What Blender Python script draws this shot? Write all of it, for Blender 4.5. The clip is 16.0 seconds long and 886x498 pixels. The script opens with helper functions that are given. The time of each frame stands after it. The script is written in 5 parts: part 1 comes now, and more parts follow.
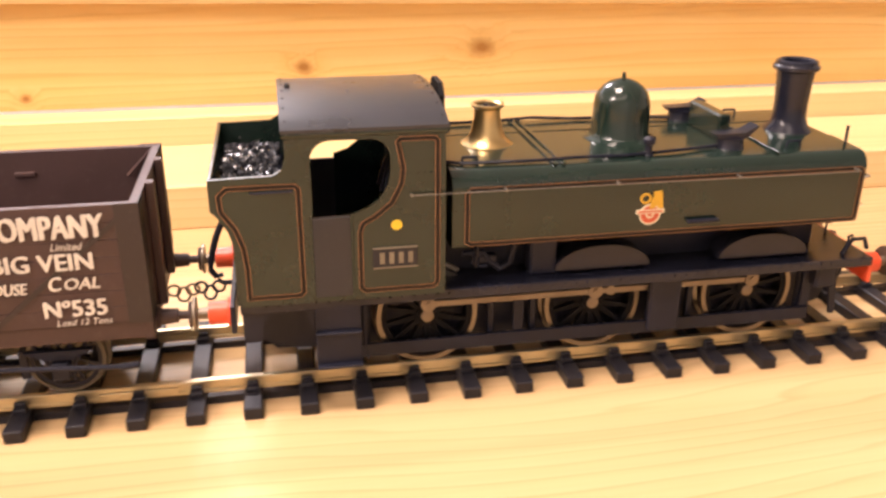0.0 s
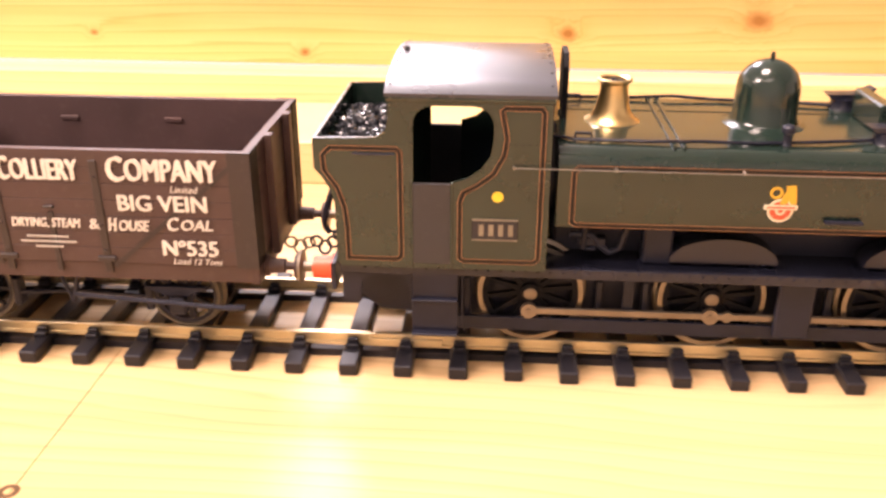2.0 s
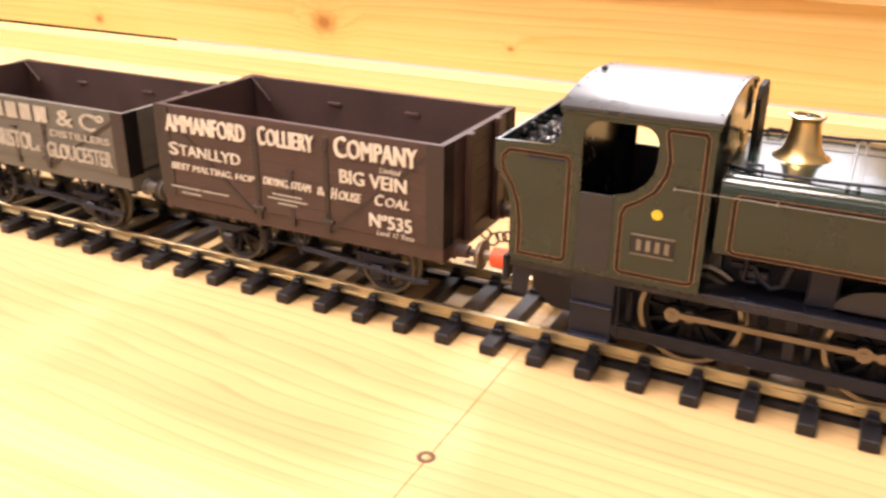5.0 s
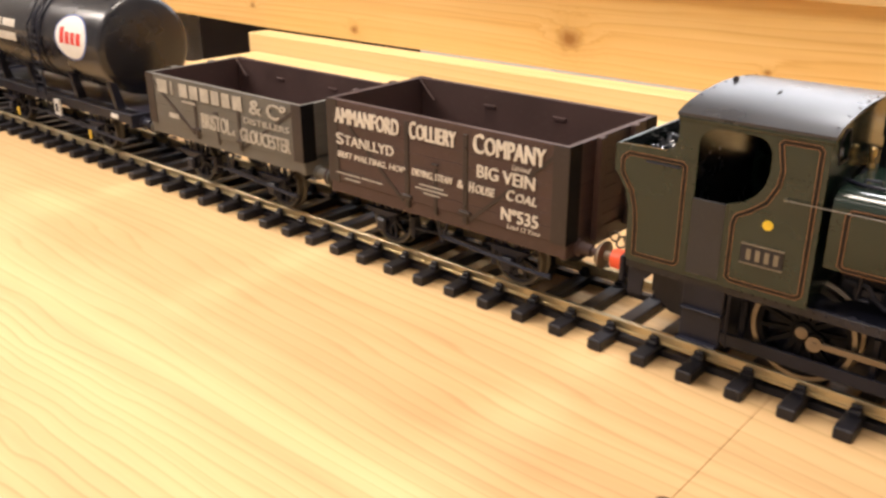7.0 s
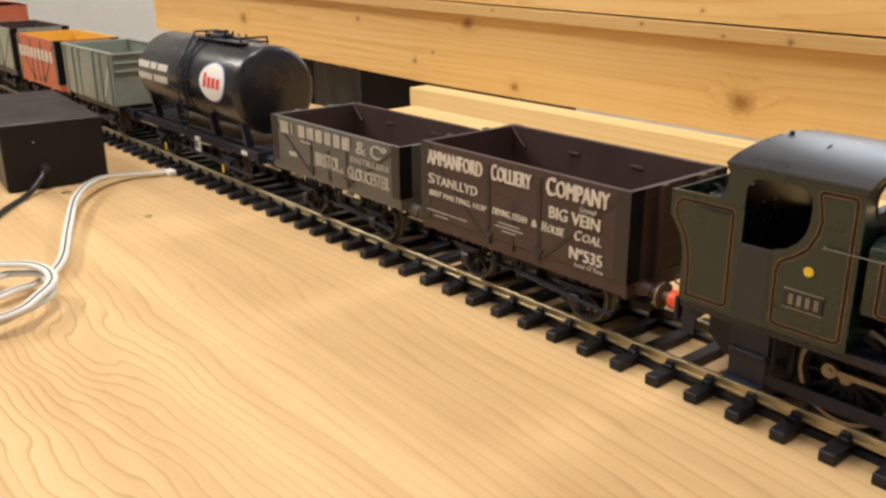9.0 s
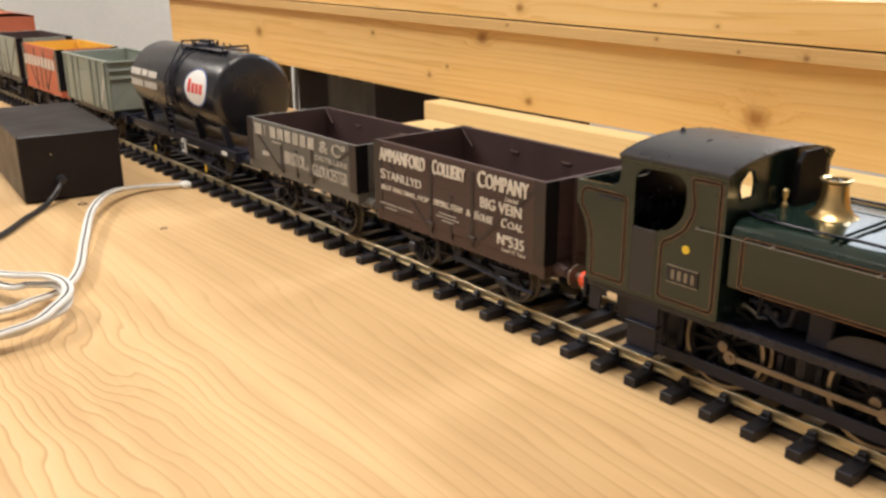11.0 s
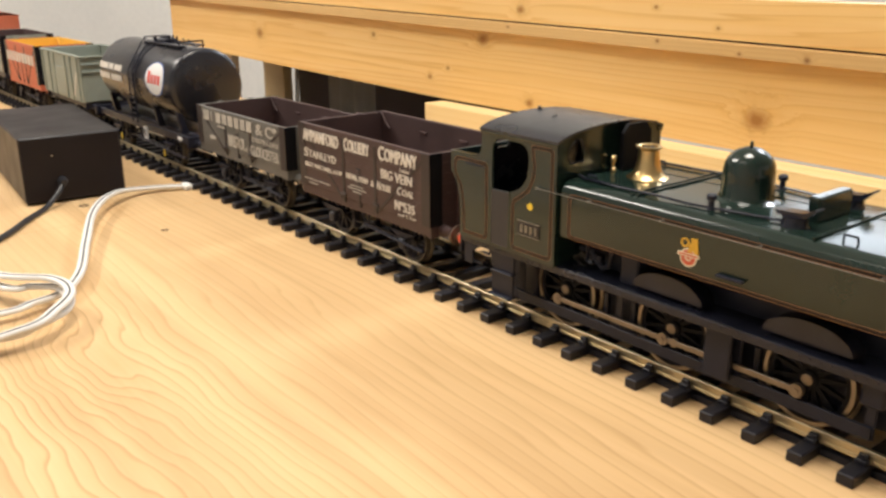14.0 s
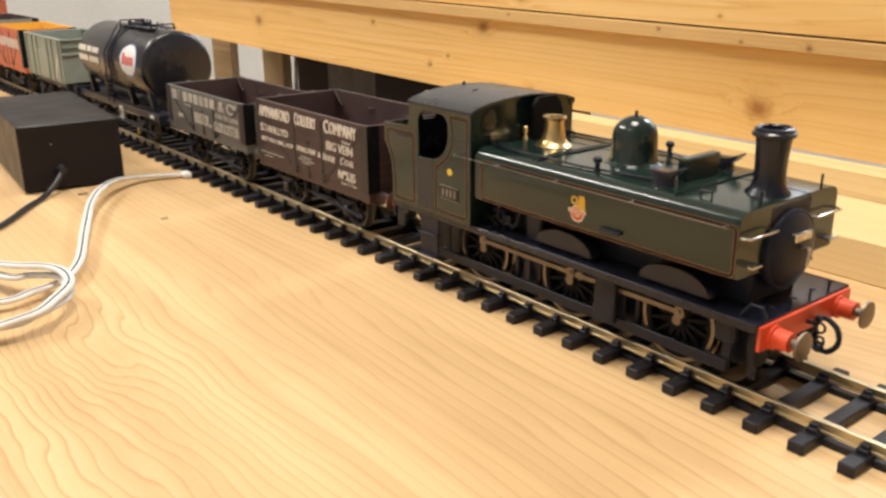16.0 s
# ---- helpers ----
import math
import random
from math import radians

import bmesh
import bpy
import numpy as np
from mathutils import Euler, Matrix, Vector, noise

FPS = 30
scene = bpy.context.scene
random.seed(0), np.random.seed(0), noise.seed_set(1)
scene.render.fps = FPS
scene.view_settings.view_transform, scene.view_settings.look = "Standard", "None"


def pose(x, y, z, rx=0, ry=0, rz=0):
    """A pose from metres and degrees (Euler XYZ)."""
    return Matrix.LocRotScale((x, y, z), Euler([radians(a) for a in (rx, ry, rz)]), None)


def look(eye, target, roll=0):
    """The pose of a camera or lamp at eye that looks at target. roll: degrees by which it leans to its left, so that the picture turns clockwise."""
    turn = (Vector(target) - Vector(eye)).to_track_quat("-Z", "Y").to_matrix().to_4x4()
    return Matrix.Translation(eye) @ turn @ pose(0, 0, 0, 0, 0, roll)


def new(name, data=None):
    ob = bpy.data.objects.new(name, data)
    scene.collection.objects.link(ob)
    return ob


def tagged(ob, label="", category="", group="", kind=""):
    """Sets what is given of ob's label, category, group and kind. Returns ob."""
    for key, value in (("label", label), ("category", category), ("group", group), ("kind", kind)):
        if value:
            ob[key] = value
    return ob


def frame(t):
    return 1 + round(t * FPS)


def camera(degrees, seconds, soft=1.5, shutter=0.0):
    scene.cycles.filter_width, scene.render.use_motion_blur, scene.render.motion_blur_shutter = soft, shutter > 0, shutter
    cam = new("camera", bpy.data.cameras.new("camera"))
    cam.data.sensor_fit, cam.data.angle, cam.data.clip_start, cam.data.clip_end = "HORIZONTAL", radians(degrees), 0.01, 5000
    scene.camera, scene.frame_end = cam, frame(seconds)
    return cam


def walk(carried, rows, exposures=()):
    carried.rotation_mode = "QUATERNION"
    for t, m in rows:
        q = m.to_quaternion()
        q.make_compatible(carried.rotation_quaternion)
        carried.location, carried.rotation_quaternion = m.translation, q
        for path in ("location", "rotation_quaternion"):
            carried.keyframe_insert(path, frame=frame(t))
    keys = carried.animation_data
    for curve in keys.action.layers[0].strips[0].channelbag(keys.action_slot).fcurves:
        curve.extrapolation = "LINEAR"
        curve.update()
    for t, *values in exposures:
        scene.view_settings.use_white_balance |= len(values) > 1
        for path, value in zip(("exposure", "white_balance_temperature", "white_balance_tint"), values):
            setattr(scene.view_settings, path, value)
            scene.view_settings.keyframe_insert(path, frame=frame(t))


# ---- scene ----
cam = camera(53.69, 16.0, soft=2.7, shutter=0.5)
# seconds, x, y, z, yaw, pitch, roll
ROWS = [
    (0.0, -0.0295, -0.2482, 0.1407, -10.82, -22.52, -0.31),
    (0.5, -0.0332, -0.2466, 0.1403, -7.45, -23.44, -0.40),
    (1.0, -0.0386, -0.2466, 0.1403, -4.25, -23.62, -0.44),
    (1.5, -0.0447, -0.2455, 0.1398, 0.32, -24.03, -0.38),
    (2.0, -0.0478, -0.2444, 0.1391, 3.91, -24.51, -0.15),
    (2.5, -0.0513, -0.2444, 0.1395, 7.12, -25.06, -0.08),
    (3.0, -0.0549, -0.2460, 0.1402, 10.73, -24.63, 0.01),
    (3.5, -0.0597, -0.2467, 0.1399, 13.90, -24.37, -0.15),
    (4.0, -0.0624, -0.2498, 0.1411, 17.44, -23.51, -0.15),
    (4.5, -0.0683, -0.2523, 0.1403, 21.85, -23.15, -0.45),
    (5.0, -0.0730, -0.2551, 0.1407, 26.73, -23.04, -0.43),
    (7.5, -0.0894, -0.2564, 0.1415, 43.99, -21.45, 0.37),
    (8.0, -0.0945, -0.2570, 0.1432, 46.86, -20.29, 0.35),
    (8.5, -0.0995, -0.2585, 0.1441, 49.53, -19.39, 0.43),
    (11.0, -0.1007, -0.2596, 0.1452, 51.33, -18.05, 0.32),
    (11.5, -0.1006, -0.2599, 0.1457, 51.34, -18.12, 0.29),
    (12.0, -0.1008, -0.2601, 0.1458, 51.29, -18.16, 0.32),
    (12.5, -0.1001, -0.2602, 0.1458, 51.36, -18.10, 0.32),
    (13.0, -0.1006, -0.2600, 0.1459, 51.34, -18.06, 0.33),
    (13.5, -0.1006, -0.2600, 0.1459, 51.34, -18.00, 0.33),
    (14.0, -0.1007, -0.2602, 0.1458, 51.34, -17.99, 0.32),
    (14.5, -0.1014, -0.2599, 0.1455, 51.37, -18.09, 0.29),
    (15.0, -0.1018, -0.2598, 0.1458, 51.36, -18.42, 0.30),
    (15.5, -0.1020, -0.2599, 0.1458, 51.23, -18.67, 0.20),
    (16.0, -0.1020, -0.2598, 0.1458, 51.31, -18.77, 0.26),
]
EXPOSURES = [(0.0, 0.02, 7150, 30), (0.5, 0.22, 7200, 31), (1.5, 0.38, 7250, 35), (2.5, 0.42, 7250, 36), (3.5, 0.4, 7250, 36), (4.0, 0.2, 7250, 34), (4.5, 0.1, 7200, 29), (5.0, 0.05, 7100, 25),
             (7.5, -0.52, 6650, 14), (8.0, -0.55, 6500, 11), (8.5, -0.92, 6400, 10), (11.0, -0.86, 6400, 12), (12.5, -0.69, 6380, 11), (16.0, -0.72, 6380, 11)]
walk(cam, [(t, pose(x, y, z, 90 + pitch, roll, yaw)) for t, x, y, z, yaw, pitch, roll in ROWS], EXPOSURES)
# how far the train has rolled, in millimetres, every half second
SHIFT = [0.0, -11.9, -24.2, -36.2, -47.9, -59.7, -71.6, -84.0, -96.3, -108.7, -120.5, -132.0, -143.4, -154.9, -166.3, -177.8, -190.2, -202.7, -214.6, -226.5, -238.5, -250.4, -262.3, -274.7, -286.9, -298.9, -310.8, -323.0, -335.3, -348.5, -360.9, -373.1, -384.9]

# ---- light ----
world = bpy.data.worlds.new("room_air")
scene.world = world
world.use_nodes = True
world.node_tree.nodes["Background"].inputs[0].default_value = (0.9, 0.95, 1.0, 1)
world.node_tree.nodes["Background"].inputs[1].default_value = 0.05


def area_lamp(x, y, z, sx, sy, watts, tx, ty, color=(1.0, 0.93, 0.82)):
    data = bpy.data.lights.new("tube_light", "AREA")
    data.shape, data.size, data.size_y, data.energy, data.color = "RECTANGLE", sx, sy, watts, color
    ob = new("tube_light", data)
    ob.matrix_world = look((x, y, z), (tx, ty, 0))
    return ob


# daylight in the long window of the north wall, and two ceiling lamps
window_light = area_lamp(-0.85, 2.58, 0.80, 1.66, 1.0, 31, -0.85, 2.58, (0.80, 0.90, 1.0))
window_light.matrix_world = look((-0.85, 2.58, 0.80), (-0.85, 0.0, 0.60))
area_lamp(-0.42, 1.55, 1.35, 0.45, 0.35, 27, -0.2, 0.0, (0.93, 0.97, 1.0))
area_lamp(-0.34, -0.12, 1.45, 0.46, 0.46, 34, -0.30, 0.0, (1.0, 0.92, 0.80))
# two fills added to the south, unseen, only to brighten fascia and wall
area_lamp(-1.9, -0.8, 1.35, 1.2, 0.2, 46, -1.5, 0.5, (1.0, 0.93, 0.83))
area_lamp(-0.5, -1.3, 1.40, 1.2, 0.2, 5, -0.5, 0.1, (1.0, 0.92, 0.80))

# fill added with no known source, to lift the far white wall
wall_fill = area_lamp(-2.8, 1.4, 1.42, 1.2, 0.2, 22, -3.2, 2.4, (1.0, 0.94, 0.86))
wall_fill.matrix_world = look((-2.8, 1.4, 1.42), (-3.2, 2.5, 0.4))


# ---- materials ----
def nodes_of(name):
    m = bpy.data.materials.new(name)
    m.use_nodes = True
    nt = m.node_tree
    return m, nt, nt.nodes["Principled BSDF"]


def link(nt, a, b):
    nt.links.new(a, b)


def noise_node(nt, vec, scale, detail=4.0, rough=0.55):
    n = nt.nodes.new("ShaderNodeTexNoise")
    n.inputs["Scale"].default_value, n.inputs["Detail"].default_value, n.inputs["Roughness"].default_value = scale, detail, rough
    link(nt, vec, n.inputs["Vector"])
    return n.outputs["Fac"]


def ramp(nt, fac, stops):
    r = nt.nodes.new("ShaderNodeValToRGB")
    els = r.color_ramp.elements
    while len(els) < len(stops):
        els.new(0.5)
    for e, (p, c) in zip(els, stops):
        e.position, e.color = p, (*c, 1)
    link(nt, fac, r.inputs["Fac"])
    return r.outputs["Color"]


def math_node(nt, op, a, b=None, clamp=False):
    n = nt.nodes.new("ShaderNodeMath")
    n.operation, n.use_clamp = op, clamp
    for i, v in enumerate((a, b)):
        if v is None:
            continue
        if isinstance(v, (int, float)):
            n.inputs[i].default_value = v
        else:
            link(nt, v, n.inputs[i])
    return n.outputs[0]


def mix(nt, fac, a, b, blend="MIX"):
    n = nt.nodes.new("ShaderNodeMix")
    n.data_type, n.blend_type = "RGBA", blend
    for sock, v in ((n.inputs[0], fac), (n.inputs[6], a), (n.inputs[7], b)):
        if isinstance(v, (int, float)):
            sock.default_value = v
        elif isinstance(v, tuple):
            sock.default_value = (*v, 1)
        else:
            link(nt, v, sock)
    return n.outputs[2]


def bump(nt, bsdf, height, strength, dist=0.0005):
    b = nt.nodes.new("ShaderNodeBump")
    b.inputs["Strength"].default_value, b.inputs["Distance"].default_value = strength, dist
    link(nt, height, b.inputs["Height"])
    link(nt, b.outputs["Normal"], bsdf.inputs["Normal"])


def paint(name, rgb, rough=0.4, metal=0.0, var=0.25, scale=60.0, grain=900.0, relief=0.15, dust=0.0, spec=0.5):
    """Paint, plastic or metal: a base colour with blotches and fine grain, uneven gloss and a little dust."""
    m, nt, bsdf = nodes_of(name)
    co = nt.nodes.new("ShaderNodeTexCoord").outputs["Object"]
    big, fine = noise_node(nt, co, scale, 5), noise_node(nt, co, grain, 3)
    dark = tuple(c * (1 - var) for c in rgb)
    light = tuple(min(1, c * (1 + var)) for c in rgb)
    col = ramp(nt, big, [(0.3, dark), (0.7, light)])
    col = mix(nt, math_node(nt, "MULTIPLY", fine, 0.35), col, tuple(c * 0.7 for c in rgb))
    if dust:
        spots = ramp(nt, noise_node(nt, co, grain * 0.6, 6, 0.7), [(0.55, (0, 0, 0)), (0.75, (1, 1, 1))])
        col = mix(nt, math_node(nt, "MULTIPLY", spots, dust), col, (0.35, 0.31, 0.26))
    link(nt, col, bsdf.inputs["Base Color"])
    r = ramp(nt, big, [(0.25, (rough * 0.8,) * 3), (0.75, (min(1, rough * 1.25),) * 3)])
    link(nt, r, bsdf.inputs["Roughness"])
    bsdf.inputs["Metallic"].default_value = metal
    bsdf.inputs["Specular IOR Level"].default_value = spec
    if relief:
        bump(nt, bsdf, fine, relief, 0.0002)
    return m


def wood(name, pale, mid, dark, rough=0.45, ring=55.0, warp=2.2, knots=(), stretch=0.1, wscale=9.0, thin=False, fine=1.0, flat=True, jitter=2.0, gloss=0.4, fade=0.92, figure=(), streaks=0.4):
    """Sawn softwood or veneer in world metres: long grain along x, growth rings, fibres and given knots (x, z, radius)."""
    m, nt, bsdf = nodes_of(name)
    geo = nt.nodes.new("ShaderNodeNewGeometry").outputs["Position"]
    sep = nt.nodes.new("ShaderNodeSeparateXYZ")
    link(nt, geo, sep.inputs[0])
    x, y, z = sep.outputs
    across = y if flat else z
    # knots bend the grain round them
    spot_sum, halo_sum = None, None
    ragged = noise_node(nt, geo, 190.0, 3, 0.6) if knots else None
    for kx, kz, kr in knots:
        dx = math_node(nt, "MULTIPLY", math_node(nt, "SUBTRACT", x, kx), 0.75)
        dz = math_node(nt, "SUBTRACT", across, kz)
        d = math_node(nt, "SQRT", math_node(nt, "ADD", math_node(nt, "MULTIPLY", dx, dx), math_node(nt, "MULTIPLY", dz, dz)))
        d = math_node(nt, "MULTIPLY", d, math_node(nt, "ADD", math_node(nt, "MULTIPLY", ragged, 1.1), 0.5))
        spot = math_node(nt, "SUBTRACT", 1.0, math_node(nt, "DIVIDE", d, kr), True)
        halo = math_node(nt, "SUBTRACT", 1.0, math_node(nt, "DIVIDE", d, kr * 2.2), True)
        spot_sum = spot if spot_sum is None else math_node(nt, "MAXIMUM", spot_sum, spot)
        halo_sum = halo if halo_sum is None else math_node(nt, "MAXIMUM", halo_sum, halo)
    comb = nt.nodes.new("ShaderNodeCombineXYZ")
    link(nt, math_node(nt, "MULTIPLY", x, stretch), comb.inputs[0])
    link(nt, y, comb.inputs[1])
    link(nt, z, comb.inputs[2])
    slow = noise_node(nt, comb.outputs[0], wscale, 2.5, 0.45)
    a = math_node(nt, "ADD", math_node(nt, "MULTIPLY", across, ring), math_node(nt, "MULTIPLY", slow, warp * 4))
    jit = nt.nodes.new("ShaderNodeCombineXYZ")
    link(nt, math_node(nt, "MULTIPLY", x, stretch * 0.25), jit.inputs[0])
    link(nt, y, jit.inputs[1])
    link(nt, z, jit.inputs[2])
    a = math_node(nt, "ADD", a, math_node(nt, "MULTIPLY", noise_node(nt, jit.outputs[0], wscale * 7.0, 3, 0.6), jitter))
    if halo_sum is not None:
        a = math_node(nt, "ADD", a, math_node(nt, "MULTIPLY", math_node(nt, "MULTIPLY", halo_sum, halo_sum), 2.2))
    if figure:
        # boldly figured only round the hearts of the veneer leaves (x, y, half length, half width)
        bold = None
        for fx, fy, fl, fw in figure:
            u = math_node(nt, "DIVIDE", math_node(nt, "SUBTRACT", x, fx), fl)
            v = math_node(nt, "DIVIDE", math_node(nt, "SUBTRACT", y, fy), fw)
            g = math_node(nt, "SUBTRACT", 1.15, math_node(nt, "SQRT", math_node(nt, "ADD", math_node(nt, "MULTIPLY", u, u), math_node(nt, "MULTIPLY", v, v))), True)
            bold = g if bold is None else math_node(nt, "MAXIMUM", bold, g)
        wave = nt.nodes.new("ShaderNodeCombineXYZ")
        link(nt, math_node(nt, "MULTIPLY", x, 0.6), wave.inputs[0])
        link(nt, y, wave.inputs[1])
        sway = math_node(nt, "SUBTRACT", noise_node(nt, wave.outputs[0], 20.0, 2.0, 0.45), 0.5)
        a = math_node(nt, "ADD", a, math_node(nt, "MULTIPLY", math_node(nt, "MULTIPLY", sway, bold), 9.0))
    rings = math_node(nt, "FRACT", a)
    stops = [(0.0, pale), (0.74, mid), (0.9, dark), (0.93, dark), (1.0, pale)] if thin else [(0.0, pale), (0.55, mid), (0.86, dark), (1.0, pale)]
    soft = ramp(nt, rings, stops)
    fading = ramp(nt, noise_node(nt, comb.outputs[0], wscale * 3.0, 3), [(0.34, (0.05,) * 3), (0.68, (fade,) * 3)])
    soft = mix(nt, fading, soft, mid)
    if figure:
        broad = ramp(nt, noise_node(nt, jit.outputs[0], 26.0, 3, 0.5), [(0.34, tuple(c * 0.86 for c in mid)), (0.5, mid), (0.66, pale)])
        soft = mix(nt, math_node(nt, "ADD", math_node(nt, "MULTIPLY", bold, 0.5), 0.5), broad, soft)
    comb2 = nt.nodes.new("ShaderNodeCombineXYZ")
    link(nt, math_node(nt, "MULTIPLY", x, 0.03), comb2.inputs[0])
    link(nt, y, comb2.inputs[1])
    link(nt, z, comb2.inputs[2])
    fibre = noise_node(nt, comb2.outputs[0], 700.0 * fine, 4, 0.7)
    streak = noise_node(nt, comb2.outputs[0], 60.0, 4, 0.6)
    col = mix(nt, math_node(nt, "MULTIPLY", fibre, 0.35), soft, mid)
    col = mix(nt, ramp(nt, streak, [(0.42, (0, 0, 0)), (0.42 + 0.16 / streaks, (streaks,) * 3)]), col, dark)
    blot = noise_node(nt, geo, 6.0, 3)
    col = mix(nt, ramp(nt, blot, [(0.35, (0, 0, 0)), (0.7, (0.35,) * 3)]), col, pale)
    if spot_sum is not None:
        tone = tuple(c * 0.75 for c in dark)
        col = mix(nt, math_node(nt, "MULTIPLY", math_node(nt, "MULTIPLY", halo_sum, halo_sum), 0.38), col, tone)
        core = tuple(c * f for c, f in zip(dark, (0.5, 0.38, 0.3)))
        col = mix(nt, ramp(nt, spot_sum, [(0.22, (0, 0, 0)), (0.6, (0.5,) * 3), (0.82, (0.88,) * 3)]), col, core)
    bsdf.inputs["Specular IOR Level"].default_value = gloss
    link(nt, col, bsdf.inputs["Base Color"])
    link(nt, ramp(nt, fibre, [(0.3, (rough * 0.85,) * 3), (0.8, (rough * 1.2,) * 3)]), bsdf.inputs["Roughness"])
    bump(nt, bsdf, math_node(nt, "ADD", fibre, math_node(nt, "MULTIPLY", rings, 0.2)), 0.12, 0.0003)
    return m


PINE_KNOTS = [(-0.0144, 0.053, 0.0065), (0.081, 0.0608, 0.009), (-0.1525, 0.0412, 0.004), (-0.394, 0.0555, 0.012), (-0.266, 0.0499, 0.003),
              (-0.590, 0.0433, 0.006), (-0.645, 0.0882, 0.009), (-0.801, 0.084, 0.004), (-0.715, 0.0526, 0.004), (-1.03, 0.073, 0.010), (-0.600, 0.113, 0.006), (-0.473, 0.119, 0.0025), (-0.425, 0.108, 0.002), (-0.69, 0.062, 0.003)]
PLY_KNOTS = [(-0.4656, 0.0985, 0.0021), (-0.405, 0.0944, 0.0021), (-0.3617, 0.0938, 0.0032), (-0.607, 0.1004, 0.0018)]
PINE = wood("pine_board", (0.84, 0.60, 0.28), (0.79, 0.51, 0.19), (0.62, 0.34, 0.09), 0.42, 150.0, 2.6, PINE_KNOTS, 0.12, 9.0, True, flat=False, jitter=3.6, fade=0.8, streaks=0.6)
PINE_PALE = wood("pale_planed_pine", (0.80, 0.63, 0.36), (0.76, 0.57, 0.29), (0.66, 0.44, 0.19), 0.5, 210.0, 1.5, (), 0.1, 9.0, True, flat=False)
PLYWOOD = wood("plywood_edge", (0.70, 0.48, 0.22), (0.60, 0.39, 0.16), (0.42, 0.24, 0.08), 0.6, 420.0, 0.5, PLY_KNOTS, flat=False)
TABLE = wood("oak_veneer_top", (0.73, 0.515, 0.285), (0.645, 0.43, 0.215), (0.36, 0.205, 0.085), 0.44, 190.0, 6.0, (), 0.28, 5.5, True, flat=True, jitter=3.0, gloss=0.28, fade=0.5, streaks=0.5, figure=((-0.41, -0.19, 0.17, 0.06), (-1.1, -0.1, 0.2, 0.06)))
POST = wood("rough_timber", (0.40, 0.26, 0.13), (0.32, 0.20, 0.09), (0.20, 0.11, 0.05), 0.7, 90.0, 1.0, flat=True)
WHITE_WALL = paint("white_painted_block", (0.90, 0.86, 0.80), 0.7, 0, 0.06, 3, 60, 0.3)
CEILING = paint("ceiling_white", (0.8, 0.8, 0.78), 0.8, 0, 0.04, 2, 40, 0.1)
CARPET = paint("grey_carpet", (0.16, 0.15, 0.14), 0.95, 0, 0.2, 5, 300, 0.4)
CURTAIN = paint("grey_cloth", (0.46, 0.44, 0.40), 0.9, 0, 0.2, 20, 200, 0.3)
DARK_BOX_AND_GAP = paint("dark_panel_and_gap_shade", (0.055, 0.034, 0.030), 0.6, 0, 0.2, 20, 200, 0.2)

GREEN = paint("lined_green_paint", (0.0105, 0.0225, 0.0175), 0.16, 0, 0.10, 40, 1200, 0.02, 0.0, 0.55)
BLACK = paint("black_paint", (0.0125, 0.0138, 0.024), 0.24, 0, 0.25, 60, 900, 0.06, 0.01, 0.4)
SATIN = paint("satin_black_metal", (0.0135, 0.0148, 0.026), 0.40, 0, 0.3, 80, 700, 0.1, 0.01, 0.25)
ROOF = paint("dark_grey_roof_paint", (0.020, 0.020, 0.025), 0.3, 0, 0.12, 50, 900, 0.03, 0.0, 0.6)
DOOR_GREY = paint("cab_door_paint", (0.020, 0.020, 0.025), 0.45, 0, 0.15, 60, 900, 0.1, 0.03)
BRASS = paint("polished_brass", (0.68, 0.49, 0.23), 0.3, 1.0, 0.12, 90, 600, 0.05)
STEEL = paint("oiled_steel", (0.215, 0.175, 0.135), 0.42, 0.75, 0.2, 120, 900, 0.2)
WAGON_TYRE = paint("wagon_tyre_steel", (0.10, 0.088, 0.07), 0.5, 0.5, 0.2, 120, 900, 0.15)
TYRE = paint("tyre_steel", (0.21, 0.18, 0.145), 0.36, 1.0, 0.2, 120, 900, 0.15)
RAIL = paint("nickel_silver_rail", (0.56, 0.49, 0.34), 0.36, 1.0, 0.15, 60, 900, 0.1)
DULL_WIRE = paint("dull_wire", (0.26, 0.25, 0.23), 0.35, 0.85, 0.1, 200, 900, 0.0)
DIGIT = paint("worn_digit_metal", (0.20, 0.175, 0.13), 0.5, 0.3, 0.2, 200, 900, 0.0)
HANDRAIL = paint("bright_wire", (0.62, 0.60, 0.55), 0.25, 1.0, 0.1, 200, 900, 0.0)
RED = paint("buffer_beam_red", (0.75, 0.085, 0.03), 0.35, 0, 0.12, 90, 900, 0.1)
ORANGE_LINE = paint("orange_lining", (0.27, 0.125, 0.055), 0.45, 0, 0.1, 90, 900, 0.0)
BLACK_LINE = paint("black_lining", (0.005, 0.004, 0.004), 0.5, 0, 0.1, 90, 900, 0.0, 0.0, 0.25)
YELLOW = paint("yellow_transfer", (0.80, 0.56, 0.04), 0.45, 0, 0.1, 200, 900, 0.0)
CREST_GOLD = paint("crest_gold", (0.62, 0.36, 0.03), 0.45, 0, 0.15, 200, 900, 0.0)
CREST_RED = paint("crest_red", (0.55, 0.09, 0.04), 0.45, 0, 0.1, 200, 900, 0.0)
FADED_WHITE = paint("faded_lettering", (0.44, 0.42, 0.38), 0.6, 0, 0.25, 150, 900, 0.0)
CREAM = paint("cream_transfer", (0.70, 0.62, 0.46), 0.5, 0, 0.1, 200, 900, 0.0)
WHITE = paint("white_lettering", (0.66, 0.62, 0.56), 0.55, 0, 0.14, 150, 900, 0.0)
